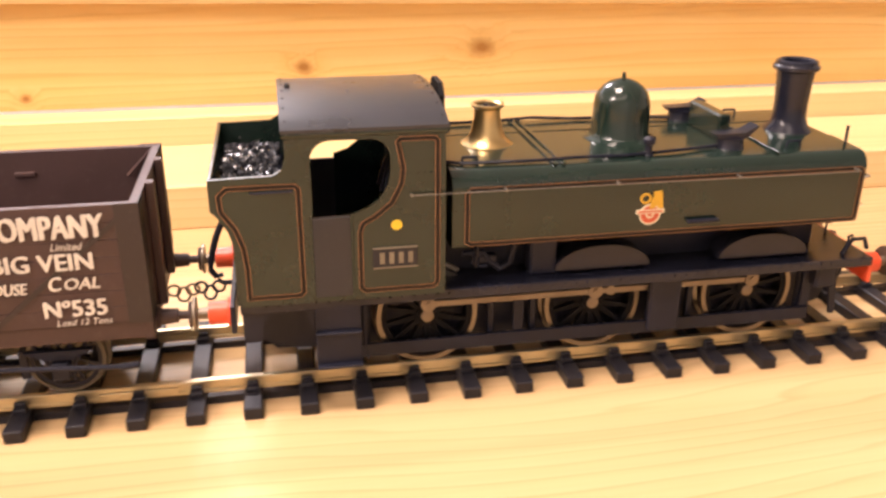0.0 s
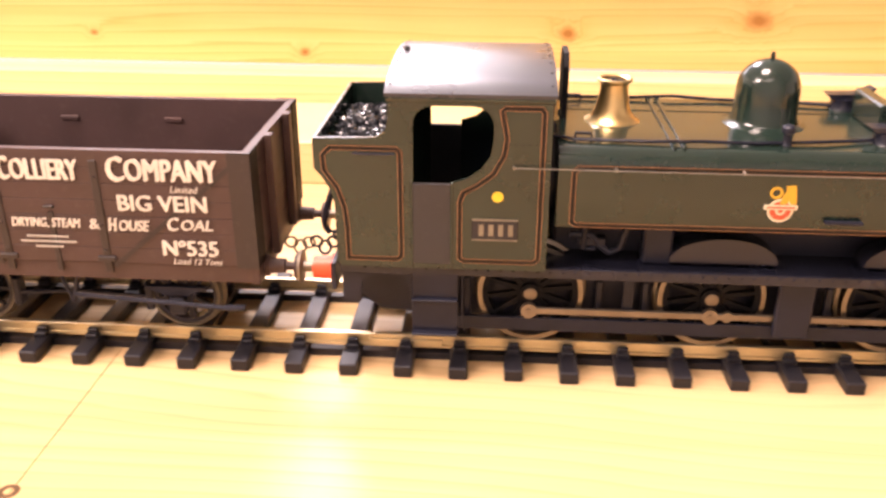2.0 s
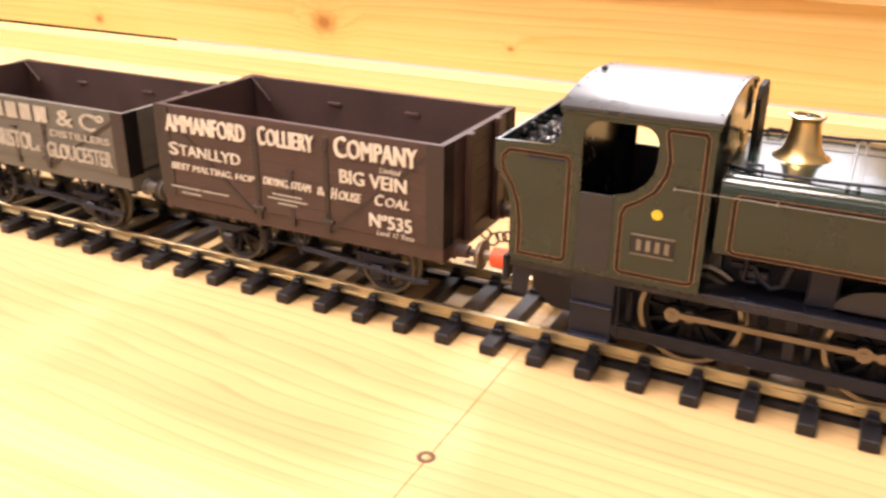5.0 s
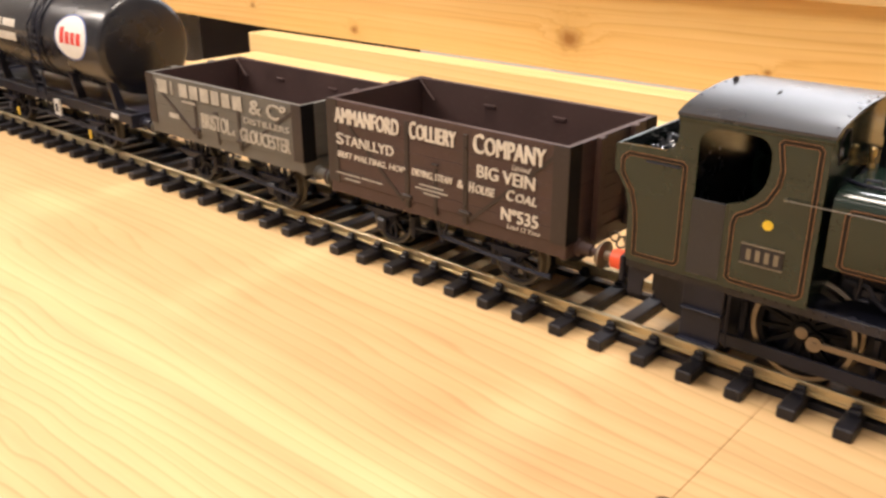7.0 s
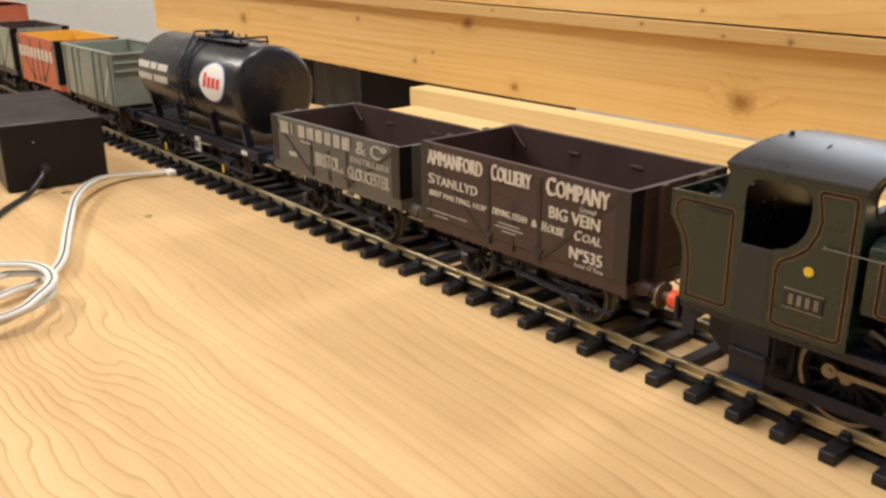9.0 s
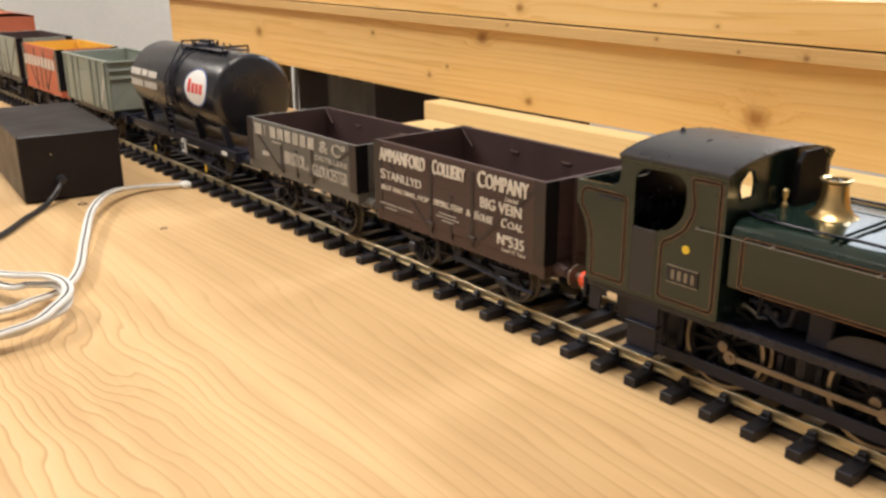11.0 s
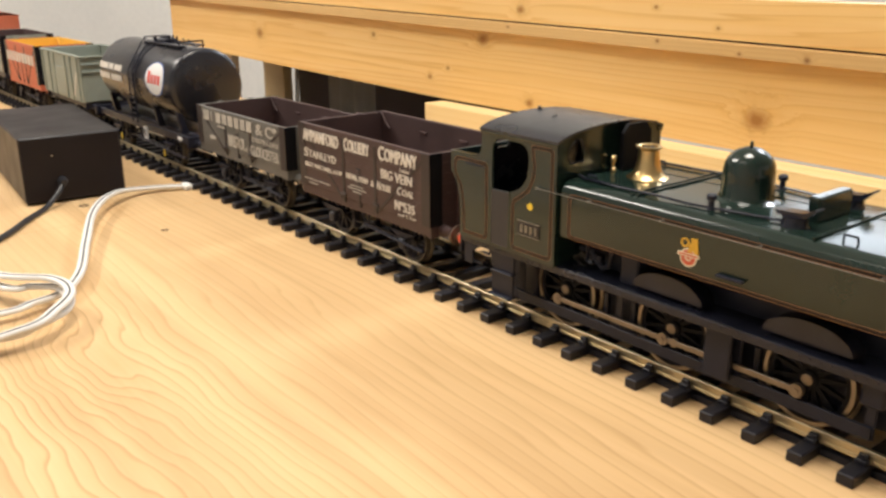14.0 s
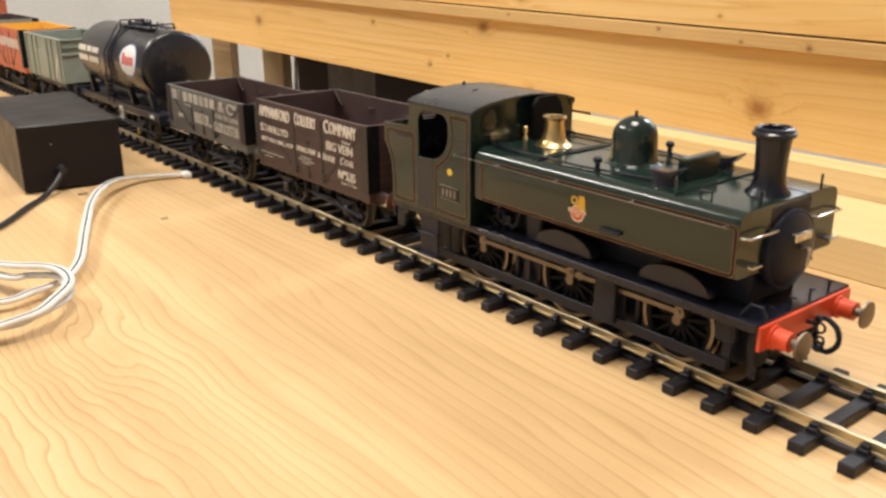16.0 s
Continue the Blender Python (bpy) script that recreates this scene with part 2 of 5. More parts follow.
# matt black of shield and corner plates; on the wheels it paints in shade
MATT_SHADE_BLACK = paint("matt_black_and_wheel_shade", (0.006, 0.006, 0.008), 0.6, 0, 0.2, 80, 700, 0.1, 0.0, 0.12)
COAL = paint("coal_lumps", (0.025, 0.027, 0.032), 0.16, 0, 0.4, 300, 900, 0.3)
BROWN = paint("bauxite_brown_planks", (0.056, 0.029, 0.027), 0.55, 0, 0.18, 50, 700, 0.25, 0.06)
IRON = paint("dark_ironwork", (0.026, 0.017, 0.017), 0.5, 0, 0.2, 80, 700, 0.15, 0.05)
INNER = paint("inner_brown_planks", (0.060, 0.030, 0.028), 0.65, 0, 0.22, 40, 700, 0.3, 0.05)
WAGON_GREY = paint("wagon_grey_planks", (0.125, 0.12, 0.11), 0.6, 0, 0.2, 50, 700, 0.25, 0.08)
PALE_GREY = paint("pale_grey_steel", (0.26, 0.29, 0.25), 0.5, 0, 0.14, 40, 700, 0.15, 0.05)
ORANGE = paint("orange_planks", (0.50, 0.13, 0.065), 0.55, 0, 0.16, 50, 700, 0.2, 0.06)
YELLOW_IN = paint("yellow_plastic", (0.80, 0.46, 0.06), 0.5, 0, 0.12, 50, 700, 0.1)
LIME = paint("lime_green_body", (0.16, 0.30, 0.05), 0.5, 0, 0.12, 50, 700, 0.1)
TANK_BLACK = paint("tank_black", (0.012, 0.012, 0.018), 0.26, 0, 0.2, 25, 700, 0.05, 0.02, 0.6)
SIGN_WHITE = paint("sign_white", (0.78, 0.78, 0.78), 0.45, 0, 0.06, 200, 900, 0.0)
SIGN_RED = paint("sign_red", (0.70, 0.05, 0.04), 0.45, 0, 0.06, 200, 900, 0.0)
SIGN_BLUE = paint("sign_blue", (0.10, 0.16, 0.42), 0.45, 0, 0.06, 200, 900, 0.0)
PLASTIC = paint("black_plastic_sleeper", (0.015, 0.0145, 0.020), 0.4, 0, 0.3, 100, 700, 0.2, 0.04, 0.3)
BRICK_BLACK = paint("black_box_plastic", (0.013, 0.010, 0.0125), 0.4, 0, 0.2, 30, 2500, 0.08, 0.01, 0.22)
CABLE_WHITE = paint("white_cable_sheath", (0.78, 0.77, 0.74), 0.4, 0, 0.05, 60, 900, 0.0)
CABLE_BLACK = paint("black_cable_sheath", (0.02, 0.02, 0.024), 0.45, 0, 0.1, 60, 900, 0.0)
SCREW = paint("brown_screw_ring", (0.11, 0.06, 0.025), 0.5, 0, 0.3, 300, 900, 0.2)


# ---- mesh helpers (millimetres) ----
def box(bm, x0, x1, y0, y1, z0, z1, bevel=0.0):
    vs = [bm.verts.new((x, y, z)) for x in (x0, x1) for y in (y0, y1) for z in (z0, z1)]
    fs = [bm.faces.new([vs[i] for i in q]) for q in ((0, 1, 3, 2), (4, 6, 7, 5), (0, 4, 5, 1), (2, 3, 7, 6), (0, 2, 6, 4), (1, 5, 7, 3))]
    if bevel:
        es = list({e for f in fs for e in f.edges})
        bmesh.ops.bevel(bm, geom=es, offset=bevel, segments=1, profile=0.5, affect="EDGES")
    return bm


def lathe(bm, profile, at=(0, 0, 0), axis="z", seg=32):
    """A turned shape from (radius, height) pairs, open ends closed by fans."""
    ax = {"z": lambda r, a, h: (r * math.cos(a), r * math.sin(a), h), "y": lambda r, a, h: (r * math.cos(a), h, r * math.sin(a)),
          "x": lambda r, a, h: (h, r * math.cos(a), r * math.sin(a))}[axis]
    rings = []
    for r, h in profile:
        if r < 1e-6:
            p = ax(0, 0, h)
            rings.append([bm.verts.new([p[i] + at[i] for i in range(3)])])
        else:
            rings.append([bm.verts.new([ax(r, 2 * math.pi * k / seg, h)[i] + at[i] for i in range(3)]) for k in range(seg)])
    for a, b in zip(rings, rings[1:]):
        for k in range(seg):
            q = [a[k % len(a)], a[(k + 1) % len(a)], b[(k + 1) % len(b)], b[k % len(b)]]
            u = []
            for v in q:
                if v not in u:
                    u.append(v)
            if len(u) > 2:
                try:
                    bm.faces.new(u)
                except ValueError:
                    pass
    return bm


def rod(bm, a, b, r, seg=12):
    """A closed round bar from a to b."""
    a, b = Vector(a), Vector(b)
    m = Matrix.Translation((a + b) / 2) @ (b - a).to_track_quat("Z", "Y").to_matrix().to_4x4()
    bmesh.ops.create_cone(bm, cap_ends=True, segments=seg, radius1=r, radius2=r, depth=(b - a).length, matrix=m)
    return bm


def tube(bm, pts, r, seg=8):
    """A bent round wire through points."""
    pts = [Vector(p) for p in pts]
    rings = []
    for i, p in enumerate(pts):
        d = (pts[min(i + 1, len(pts) - 1)] - pts[max(i - 1, 0)]).normalized()
        side = d.cross(Vector((0, 0, 1)))
        if side.length < 0.05:
            side = d.cross(Vector((0, 1, 0)))
        side.normalize()
        up = side.cross(d)
        rings.append([bm.verts.new(p + r * (math.cos(t) * side + math.sin(t) * up)) for t in (2 * math.pi * k / seg for k in range(seg))])
    for a, b in zip(rings, rings[1:]):
        for k in range(seg):
            bm.faces.new((a[k], a[(k + 1) % seg], b[(k + 1) % seg], b[k]))
    bm.faces.new(rings[0][::-1])
    bm.faces.new(rings[-1])
    return bm


def plate(bm, outer, holes, y0, y1):
    """A flat plate with holes: outlines in (x, z), thick from y0 to y1."""
    es = []
    for loop in (outer, *holes):
        vs = [bm.verts.new((x, y0, z)) for x, z in loop]
        es += [bm.edges.new((vs[i], vs[(i + 1) % len(vs)])) for i in range(len(vs))]
    made = bmesh.ops.triangle_fill(bm, use_beauty=True, use_dissolve=False, edges=es)
    fs = [g for g in made["geom"] if isinstance(g, bmesh.types.BMFace)]
    ext = bmesh.ops.extrude_face_region(bm, geom=fs)
    for v in ext["geom"]:
        if isinstance(v, bmesh.types.BMVert):
            v.co.y = y1
    bmesh.ops.recalc_face_normals(bm, faces=bm.faces[:])
    return bm


def plate_x(bm, outer, holes, x0, x1):
    """The same across the train: outlines in (y, z), thick from x0 to x1."""
    tmp = bmesh.new()
    plate(tmp, outer, holes, x0, x1)
    vmap = {v: bm.verts.new((v.co.y, v.co.x, v.co.z)) for v in tmp.verts}
    for f in tmp.faces:
        bm.faces.new([vmap[v] for v in f.verts][::-1])
    tmp.free()
    return bm


def ribbon(bm, pts, width, y, depth=0.12):
    """A closed painted line of some width along an outline in (x, z), a hair proud of the side at y."""
    n = len(pts)
    inner, outer = [], []
    for i in range(n):
        p, a, b = Vector(pts[i]), Vector(pts[i - 1]), Vector(pts[(i + 1) % n])
        d1, d2 = (p - a).normalized(), (b - p).normalized()
        n1, n2 = Vector((-d1.y, d1.x)), Vector((-d2.y, d2.x))
        m = (n1 + n2)
        m = m / max(0.3, m.length_squared) * 2 if m.length > 1e-4 else n1
        inner.append(p + m * width / 2)
        outer.append(p - m * width / 2)
    s = math.copysign(depth, y)
    vi, vo = [bm.verts.new((q.x, y + s, q.y)) for q in inner], [bm.verts.new((q.x, y + s, q.y)) for q in outer]
    for i in range(n):
        j = (i + 1) % n
        bm.faces.new((vi[i], vi[j], vo[j], vo[i]))
    return bm


def arc(cx, cz, r, a0, a1, n=8):
    return [(cx + r * math.cos(radians(a0 + (a1 - a0) * i / n)), cz + r * math.sin(radians(a0 + (a1 - a0) * i / n))) for i in range(n + 1)]


def smooth_path(pts, n=10):
    out = []
    P = [Vector(p) for p in pts]
    for i in range(len(P) - 1):
        a, b, c, d = P[max(i - 1, 0)], P[i], P[i + 1], P[min(i + 2, len(P) - 1)]
        for k in range(n):
            t = k / n
            out.append(0.5 * (2 * b + (c - a) * t + (2 * a - 5 * b + 4 * c - d) * t * t + (3 * b - a - 3 * c + d) * t ** 3))
    out.append(P[-1])
    return out


def mesh_of(name, bm, material, smooth=True):
    for v in bm.verts:
        v.co *= 0.001
    me = bpy.data.meshes.new(name)
    bmesh.ops.recalc_face_normals(bm, faces=bm.faces[:])
    bm.to_mesh(me)
    bm.free()
    me.materials.append(material)
    if smooth:
        me.polygons.foreach_set("use_smooth", [True] * len(me.polygons))
        me.set_sharp_from_angle(angle=radians(35))
    return me


def part(name, bm, material, parent, label="", at=None):
    ob = new(name, mesh_of(name, bm, material))
    ob.parent = parent
    if at:
        ob.location = [c * 0.001 for c in at]
    return tagged(ob, label)


def piece(name, me, parent, at=(0, 0, 0), turn=0.0):
    ob = new(name, me)
    ob.parent = parent
    ob.location = [c * 0.001 for c in at]
    ob.rotation_euler = (0, 0, turn)
    return ob


def thing(name, label, category, group="", kind="", at=(0, 0, 0)):
    ob = new(name)
    ob.empty_display_size = 0.01
    ob.location = [c * 0.001 for c in at]
    return tagged(ob, label, category, group, kind)


def solo(name, bm, material, label, category, kind="", group=""):
    return tagged(new(name, mesh_of(name, bm, material)), label, category, group, kind)


def lettering(name, text, x0, x1, z0, z1, y, material, parent, bold=0.0, shear=0.0, small=False):
    """Words in the built-in font, fitted into a box on the side facing -y."""
    cu = bpy.data.curves.new(name, "FONT")
    cu.body, cu.size, cu.extrude, cu.shear = text, 1.0, 0.02, shear
    cu.resolution_u = 3
    tmp = bpy.data.objects.new(name, cu)
    scene.collection.objects.link(tmp)
    me = bpy.data.meshes.new_from_object(tmp.evaluated_get(bpy.context.evaluated_depsgraph_get()))
    bpy.data.objects.remove(tmp)
    co = [v.co.copy() for v in me.vertices]
    ax, bx = min(c.x for c in co), max(c.x for c in co)
    az, bz = min(c.y for c in co), max(c.y for c in co)
    for v, c in zip(me.vertices, co):
        v.co = (0.001 * (x0 + (c.x - ax) / (bx - ax) * (x1 - x0)), 0.001 * (y - c.z * 5), 0.001 * (z0 + (c.y - az) / (bz - az) * (z1 - z0)))
    # heavier strokes: the same letters laid again a hair aside
    bm = bmesh.new()
    for k in (-1, 0, 1) if bold else (0,):
        bm.from_mesh(me)
        bm.verts.ensure_lookup_table()
        for v in bm.verts[-len(me.vertices):]:
            v.co.x += k * bold * 0.001 * (z1 - z0)
            v.co.y += k * 0.00002
            v.co.z += k * bold * 0.0004 * (z1 - z0)
    out = bpy.data.meshes.new(name)
    bm.to_mesh(out)
    bm.free()
    bpy.data.meshes.remove(me)
    out.materials.append(material)
    ob = new(name, out)
    ob.parent = parent
    return ob


def bars(name, spans, z0, z1, y, material, parent):
    for a, b in spans:
        bm = bmesh.new()
        box(bm, a, b, y - 0.1, y + 0.05, z0, z1)
        part(name, bm, material, parent)


# ---- the room ----
def room():
    bm = bmesh.new()
    box(bm, -3600, 2400, -2000, 2600, -960, -900)
    solo("floor", bm, CARPET, "grey carpet floor of the club room", "floor", "structure")
    bm = bmesh.new()
    box(bm, -3600, 2400, -2000, 2600, 1500, 1560)
    solo("ceiling", bm, CEILING, "plain white ceiling", "ceiling", "structure")
    for name, b in (("wall_north", (-3600, 2400, 2600, 2680)), ("wall_south", (-3600, 2400, -2080, -2000)),
                    ("wall_west", (-3680, -3600, -2080, 2680)), ("wall_east", (2400, 2480, -2080, 2680))):
        bm = bmesh.new()
        box(bm, *b, -900, 1500)
        solo(name, bm, WHITE_WALL, "white painted block wall", "wall", "structure")
    wf = thing("window_1", "long window in the north wall with a plain white frame", "window", kind="structure")
    for x0, x1, z0, z1 in ((-1740, 40, 250, 290), (-1740, 40, 1310, 1350), (-1740, -1700, 290, 1310), (0, 40, 290, 1310), (-870, -830, 290, 1310)):
        bm = bmesh.new()
        box(bm, x0, x1, 2560, 2599, z0, z1, 2)
        part("window_frame", bm, CEILING, wf)


def table():
    tb = thing("table", "long wooden baseboard table with butted veneered tops", "table")
    for i, (x0, x1) in enumerate(((-2200, -628.3), (-628.0, -161.27), (-161.2, 900))):
        for y0, y1 in ((-520, 80.9), (81.2, 196 if i == 0 else 238)):
            bm = bmesh.new()
            box(bm, x0, x1, y0, y1, -22, 0, 0.25)
            part("board", bm, TABLE, tb)
    bm = bmesh.new()
    box(bm, -2190, 890, -500, 190, -60, -22.5)
    part("subframe", bm, POST, tb)
    for x in (-2100, -700, 800):
        for y in (-460, 150):
            bm = bmesh.new()
            box(bm, x - 30, x + 30, y - 30, y + 30, -900, -60.5)
            part("leg", bm, POST, tb)
    for x, y, r in ((-161.8, -86.3, 2.6), (-669.1, -101.7, 3.2), (-582.7, -82.5, 2.2)):
        bm = bmesh.new()
        lathe(bm, [(r * 0.46, 0.02), (r * 0.5, 0.14), (r * 0.95, 0.14), (r, 0.0)], (x, y, 0.02), seg=20)
        part("screw_plug", bm, SCREW, tb, "brown ringed screw plug")


def timbers():
    bm = bmesh.new()
    box(bm, -686, 900, 127, 194, 0, 20, 0.6)
    solo("lower_batten", bm, PINE_PALE, "pale planed pine batten lying behind the track", "batten")
    bm = bmesh.new()
    box(bm, -696, 900, 195, 215, 0, 34, 0.6)
    solo("upper_batten", bm, PINE_PALE, "thicker pale pine batten behind the flat one", "batten")
    bm = bmesh.new()
    plate(bm, [(-1284, 47), (-980, 40.5), (-700, 35.5), (900, 34.5), (900, 71.5), (0, 85.5), (-1284, 105.4)], [], 216, 236)
    solo("pine_fascia", bm, PINE, "knotty varnished pine fascia board on edge", "board")
    bm = bmesh.new()
    plate(bm, [(-1310, 106.3), (0, 86), (900, 72), (900, 79.6), (0, 93.6), (-1310, 113.9)], [], 208, 410)
    solo("plywood_shelf", bm, PLYWOOD, "plywood shelf edge along the top of the fascia", "shelf")
    # recessed dark strip added to stand for the shadow line above the shelf
    bm = bmesh.new()
    plate(bm, [(-1220, 112.6), (0, 93.7), (900, 79.7), (900, 80.8), (0, 94.8), (-1220, 113.7)], [], 218, 233)
    solo("packing_strip", bm, DARK_BOX_AND_GAP, "thin dark strip painting the shadow gap between shelf and upstand", "strip")
    # its high right end is unseen, added so the tank tops reflect wood
    bm = bmesh.new()
    plate(bm, [(-1220, 113.9), (0, 95.0), (900, 81.1), (900, 176), (-30, 168), (-80, 124), (-1220, 128)], [], 214, 234)
    solo("upper_fascia", bm, PINE, "knotty pine upstand board above the plywood shelf, with an unseen raised end", "board")
    for x0, x1 in ((-1416, -1350), (820, 860)):
        bm = bmesh.new()
        box(bm, x0, x1, 330, 342, -900, 85.6 - 0.0155 * x1, 0.8)
        solo("timber_post", bm, POST, "rough brown timber post under the shelf", "post")
    bm = bmesh.new()
    box(bm, -1250, -1192, 330, 344, -900, 104, 0.8)
    solo("pine_post", bm, PINE_PALE, "pale planed pine post under the shelf", "post")
    bm = bmesh.new()
    box(bm, -1190, -1096, 352, 366, -900, 102, 0.8)
    solo("dark_upright", bm, DARK_BOX_AND_GAP, "dark brown upright below the shelf", "post")
    bm = bmesh.new()
    tube(bm, smooth_path([(-1172, 336, 103.5), (-1166, 334, 60), (-1158, 332, 20), (-1160, 332, -30), (-1163, 334, -110), (-1160, 340, -900)], 6), 2.6, 8)
    solo("hanging_flex", bm, CABLE_WHITE, "thin pale flex hanging below the shelf", "cable")
    bm = bmesh.new()
    rows = [[bm.verts.new((-1088 + i * 2.5, 336 + 5 * math.sin(i * 0.62) + 3 * math.sin(i * 0.23 + 1) + o, z)) for i in range(49)] for o, z in ((0, -500), (0, 101.2), (2, 101.2), (2, -500))]
    for k in range(4):
        for i in range(48):
            bm.faces.new((rows[k][i], rows[k][i + 1], rows[(k + 1) % 4][i + 1], rows[(k + 1) % 4][i]))
    solo("grey_curtain", bm, CURTAIN, "grey cloth hanging in the gap below the shelf", "curtain")
    bm = bmesh.new()
    box(bm, -955, -690, 320, 400, -900, 96, 1)
    solo("storage_box", bm, DARK_BOX_AND_GAP, "dark brown storage box in the gap below the shelf", "box")


# ---- track ----
def track():
    tr = thing("railway_track", "model railway track with black plastic sleepers", "track", at=(0, -1.5, 0))
    for s in (-1, 1):
        y = s * 16.9
        prof = [(-1.2, 3.9), (1.2, 3.9), (1.2, 4.6), (0.55, 4.8), (0.55, 6.3), (0.95, 6.6), (0.95, 7.6), (0.7, 7.8), (-0.7, 7.8), (-0.95, 7.6), (-0.95, 6.6), (-0.55, 6.3), (-0.55, 4.8), (-1.2, 4.6)]
        for x0, x1 in ((-2000, -535.3), (-535.1, -74.1), (-73.9, 800)):
            b2 = bmesh.new()
            plate_x(b2, [(y + a, z) for a, z in prof], [], x0, x1)
            part("rail", b2, RAIL, tr)
        for x in (-535.2, -74.0):
            b2 = bmesh.new()
            for o in (-1, 1):
                box(b2, x - 11, x + 11, y + o * 1.0 - 0.4, y + o * 1.0 + 0.4, 4.7, 6.4, 0.1)
            part("fishplate", b2, RAIL, tr, "bright metal rail joiner")
    for s in (-1, 1):
        bm = bmesh.new()
        box(bm, -2000, 800, s * 16.9 - 1.5, s * 16.9 + 1.5, 0.03, 2.2)
        part("sleeper_web", bm, PLASTIC, tr, "black plastic strip under the rail")
    bm = bmesh.new()
    box(bm, -2.65, 2.65, -29.2, 29.2, 0.05, 3.85, 0.35)
    for s in (-1, 1):
        for o in (-1, 1):
            yy = s * 16.9 + o * 2.4
            box(bm, -1.9, 1.9, yy - 1.3, yy + 1.3, 3.7, 5.4, 0.3)
            box(bm, -1.5, 1.5, s * 16.9 + o * 1.7 - 0.7, s * 16.9 + o * 1.7 + 0.7, 5.2, 6.7, 0.25)
    me = mesh_of("sleeper", bm, PLASTIC, False)
    for i in range(-105, 45):
        piece("sleeper", me, tr, (-89.8 + 15.96 * i, random.uniform(-0.2, 0.2), 0))


# ---- wheels ----
def wheelset(parent, x, z, r, spokes, steel, name="axle", crank=0.0, gauge=14.3, width=4.6):
    """An axle with two spoked wheels about the origin, set on its vehicle at x, z."""
    bm = bmesh.new()
    rod(bm, (0, -gauge - width - 0.4, 0), (0, gauge + width + 0.4, 0), 1.5 if r > 12 else 1.0)
    ax = part(name, bm, SATIN, parent, at=(x, 0, z))
    for s in (-1, 1):
        y0, y1 = s * gauge, s * (gauge + width)
        bm = bmesh.new()
        hub, rim = r * 0.2, r * 0.91
        lathe(bm, [(0, y0), (hub, y0), (hub, y1), (hub * 0.8, y1 + s * 0.4), (0, y1 + s * 0.4)], axis="y", seg=20)
        lathe(bm, [(r * 0.80, y0), (rim, y0), (rim, y1 - s * 0.5), (r * 0.80, y1 - s * 0.5), (r * 0.80, y0)], axis="y", seg=40)
        if crank:
            lathe(bm, [(0, y0 + s), (2.6, y0 + s), (2.6, y1 + s * 0.3), (0, y1 + s * 0.3)], (0, 0, crank), "y", 16)
            box(bm, -2.4, 2.4, min(y0 + s, y1), max(y0 + s, y1), 0, crank)
        # deeper black on the engine's wheel centres stands in for shade under the footplate
        part("wheel", bm, MATT_SHADE_BLACK if r > 12 else SATIN, ax)
        bm = bmesh.new()
        ym, t, vs = (y0 + y1) / 2 + s * 0.6, 0.8, []
        for rr, w in ((hub * 0.9, r * 0.055), (r * 0.82, r * 0.035)):
            for oy in (-t, t):
                for o in (-w, w):
                    vs.append(bm.verts.new((rr, ym + oy, o)))
        for q in ((0, 1, 3, 2), (4, 6, 7, 5), (0, 4, 5, 1), (2, 3, 7, 6), (0, 2, 6, 4), (1, 5, 7, 3)):
            bm.faces.new([vs[i] for i in q])
        # the engine's spokes take the same shade-darkened black
        spoke = mesh_of("spoke", bm, MATT_SHADE_BLACK if r > 12 else SATIN, False)
        for k in range(spokes):
            piece("spoke", spoke, ax).rotation_euler = (0, 2 * math.pi * (k + 0.5) / spokes, 0)
        bm = bmesh.new()
        lathe(bm, [(rim, y0), (r + 1.0, y0), (r + 1.0, y0 + s * 0.9), (r, y0 + s * 1.4), (r, y1), (rim, y1), (rim, y0)], axis="y", seg=48)
        part("tyre", bm, steel, ax, "bare steel wheel tyre")
        if crank:
            bm = bmesh.new()
            rod(bm, (0, y1 - s, crank), (0, y1 + s * 3.0, crank), 0.9)
            part("crank_pin", bm, STEEL, ax)
            bm = bmesh.new()
            lathe(bm, [(1.9, y1 + s * 0.3), (1.9, y1 + s * 0.7), (1.3, y1 + s * 0.9), (0, y1 + s * 0.9)], axis="y", seg=16)
            part("axle_end", bm, STEEL, ax, "bare steel axle end")
    return ax


ROLLING = []  # (object, x, z, radius) of what turns
RODS = []
VEHICLES = []


def settle(vehicle, k=0.967):
    """Brings the bodywork down to its scale height over the axles; wheels and rods keep theirs."""
    seen = set()
    for ob in vehicle.children_recursive:
        if ob.name.split(".")[0] in ("axle", "wheel", "tyre", "spoke", "crank_pin", "axle_end", "coupling_rod") or ob.data in seen:
            continue
        seen.add(ob.data)
        for v in ob.data.vertices:
            v.co.z = 0.0232 + (v.co.z - 0.0232) * k
            if v.co.x > 0.03:
                v.co.x += 0.0007 * min(1.0, (v.co.x - 0.03) / 0.1)


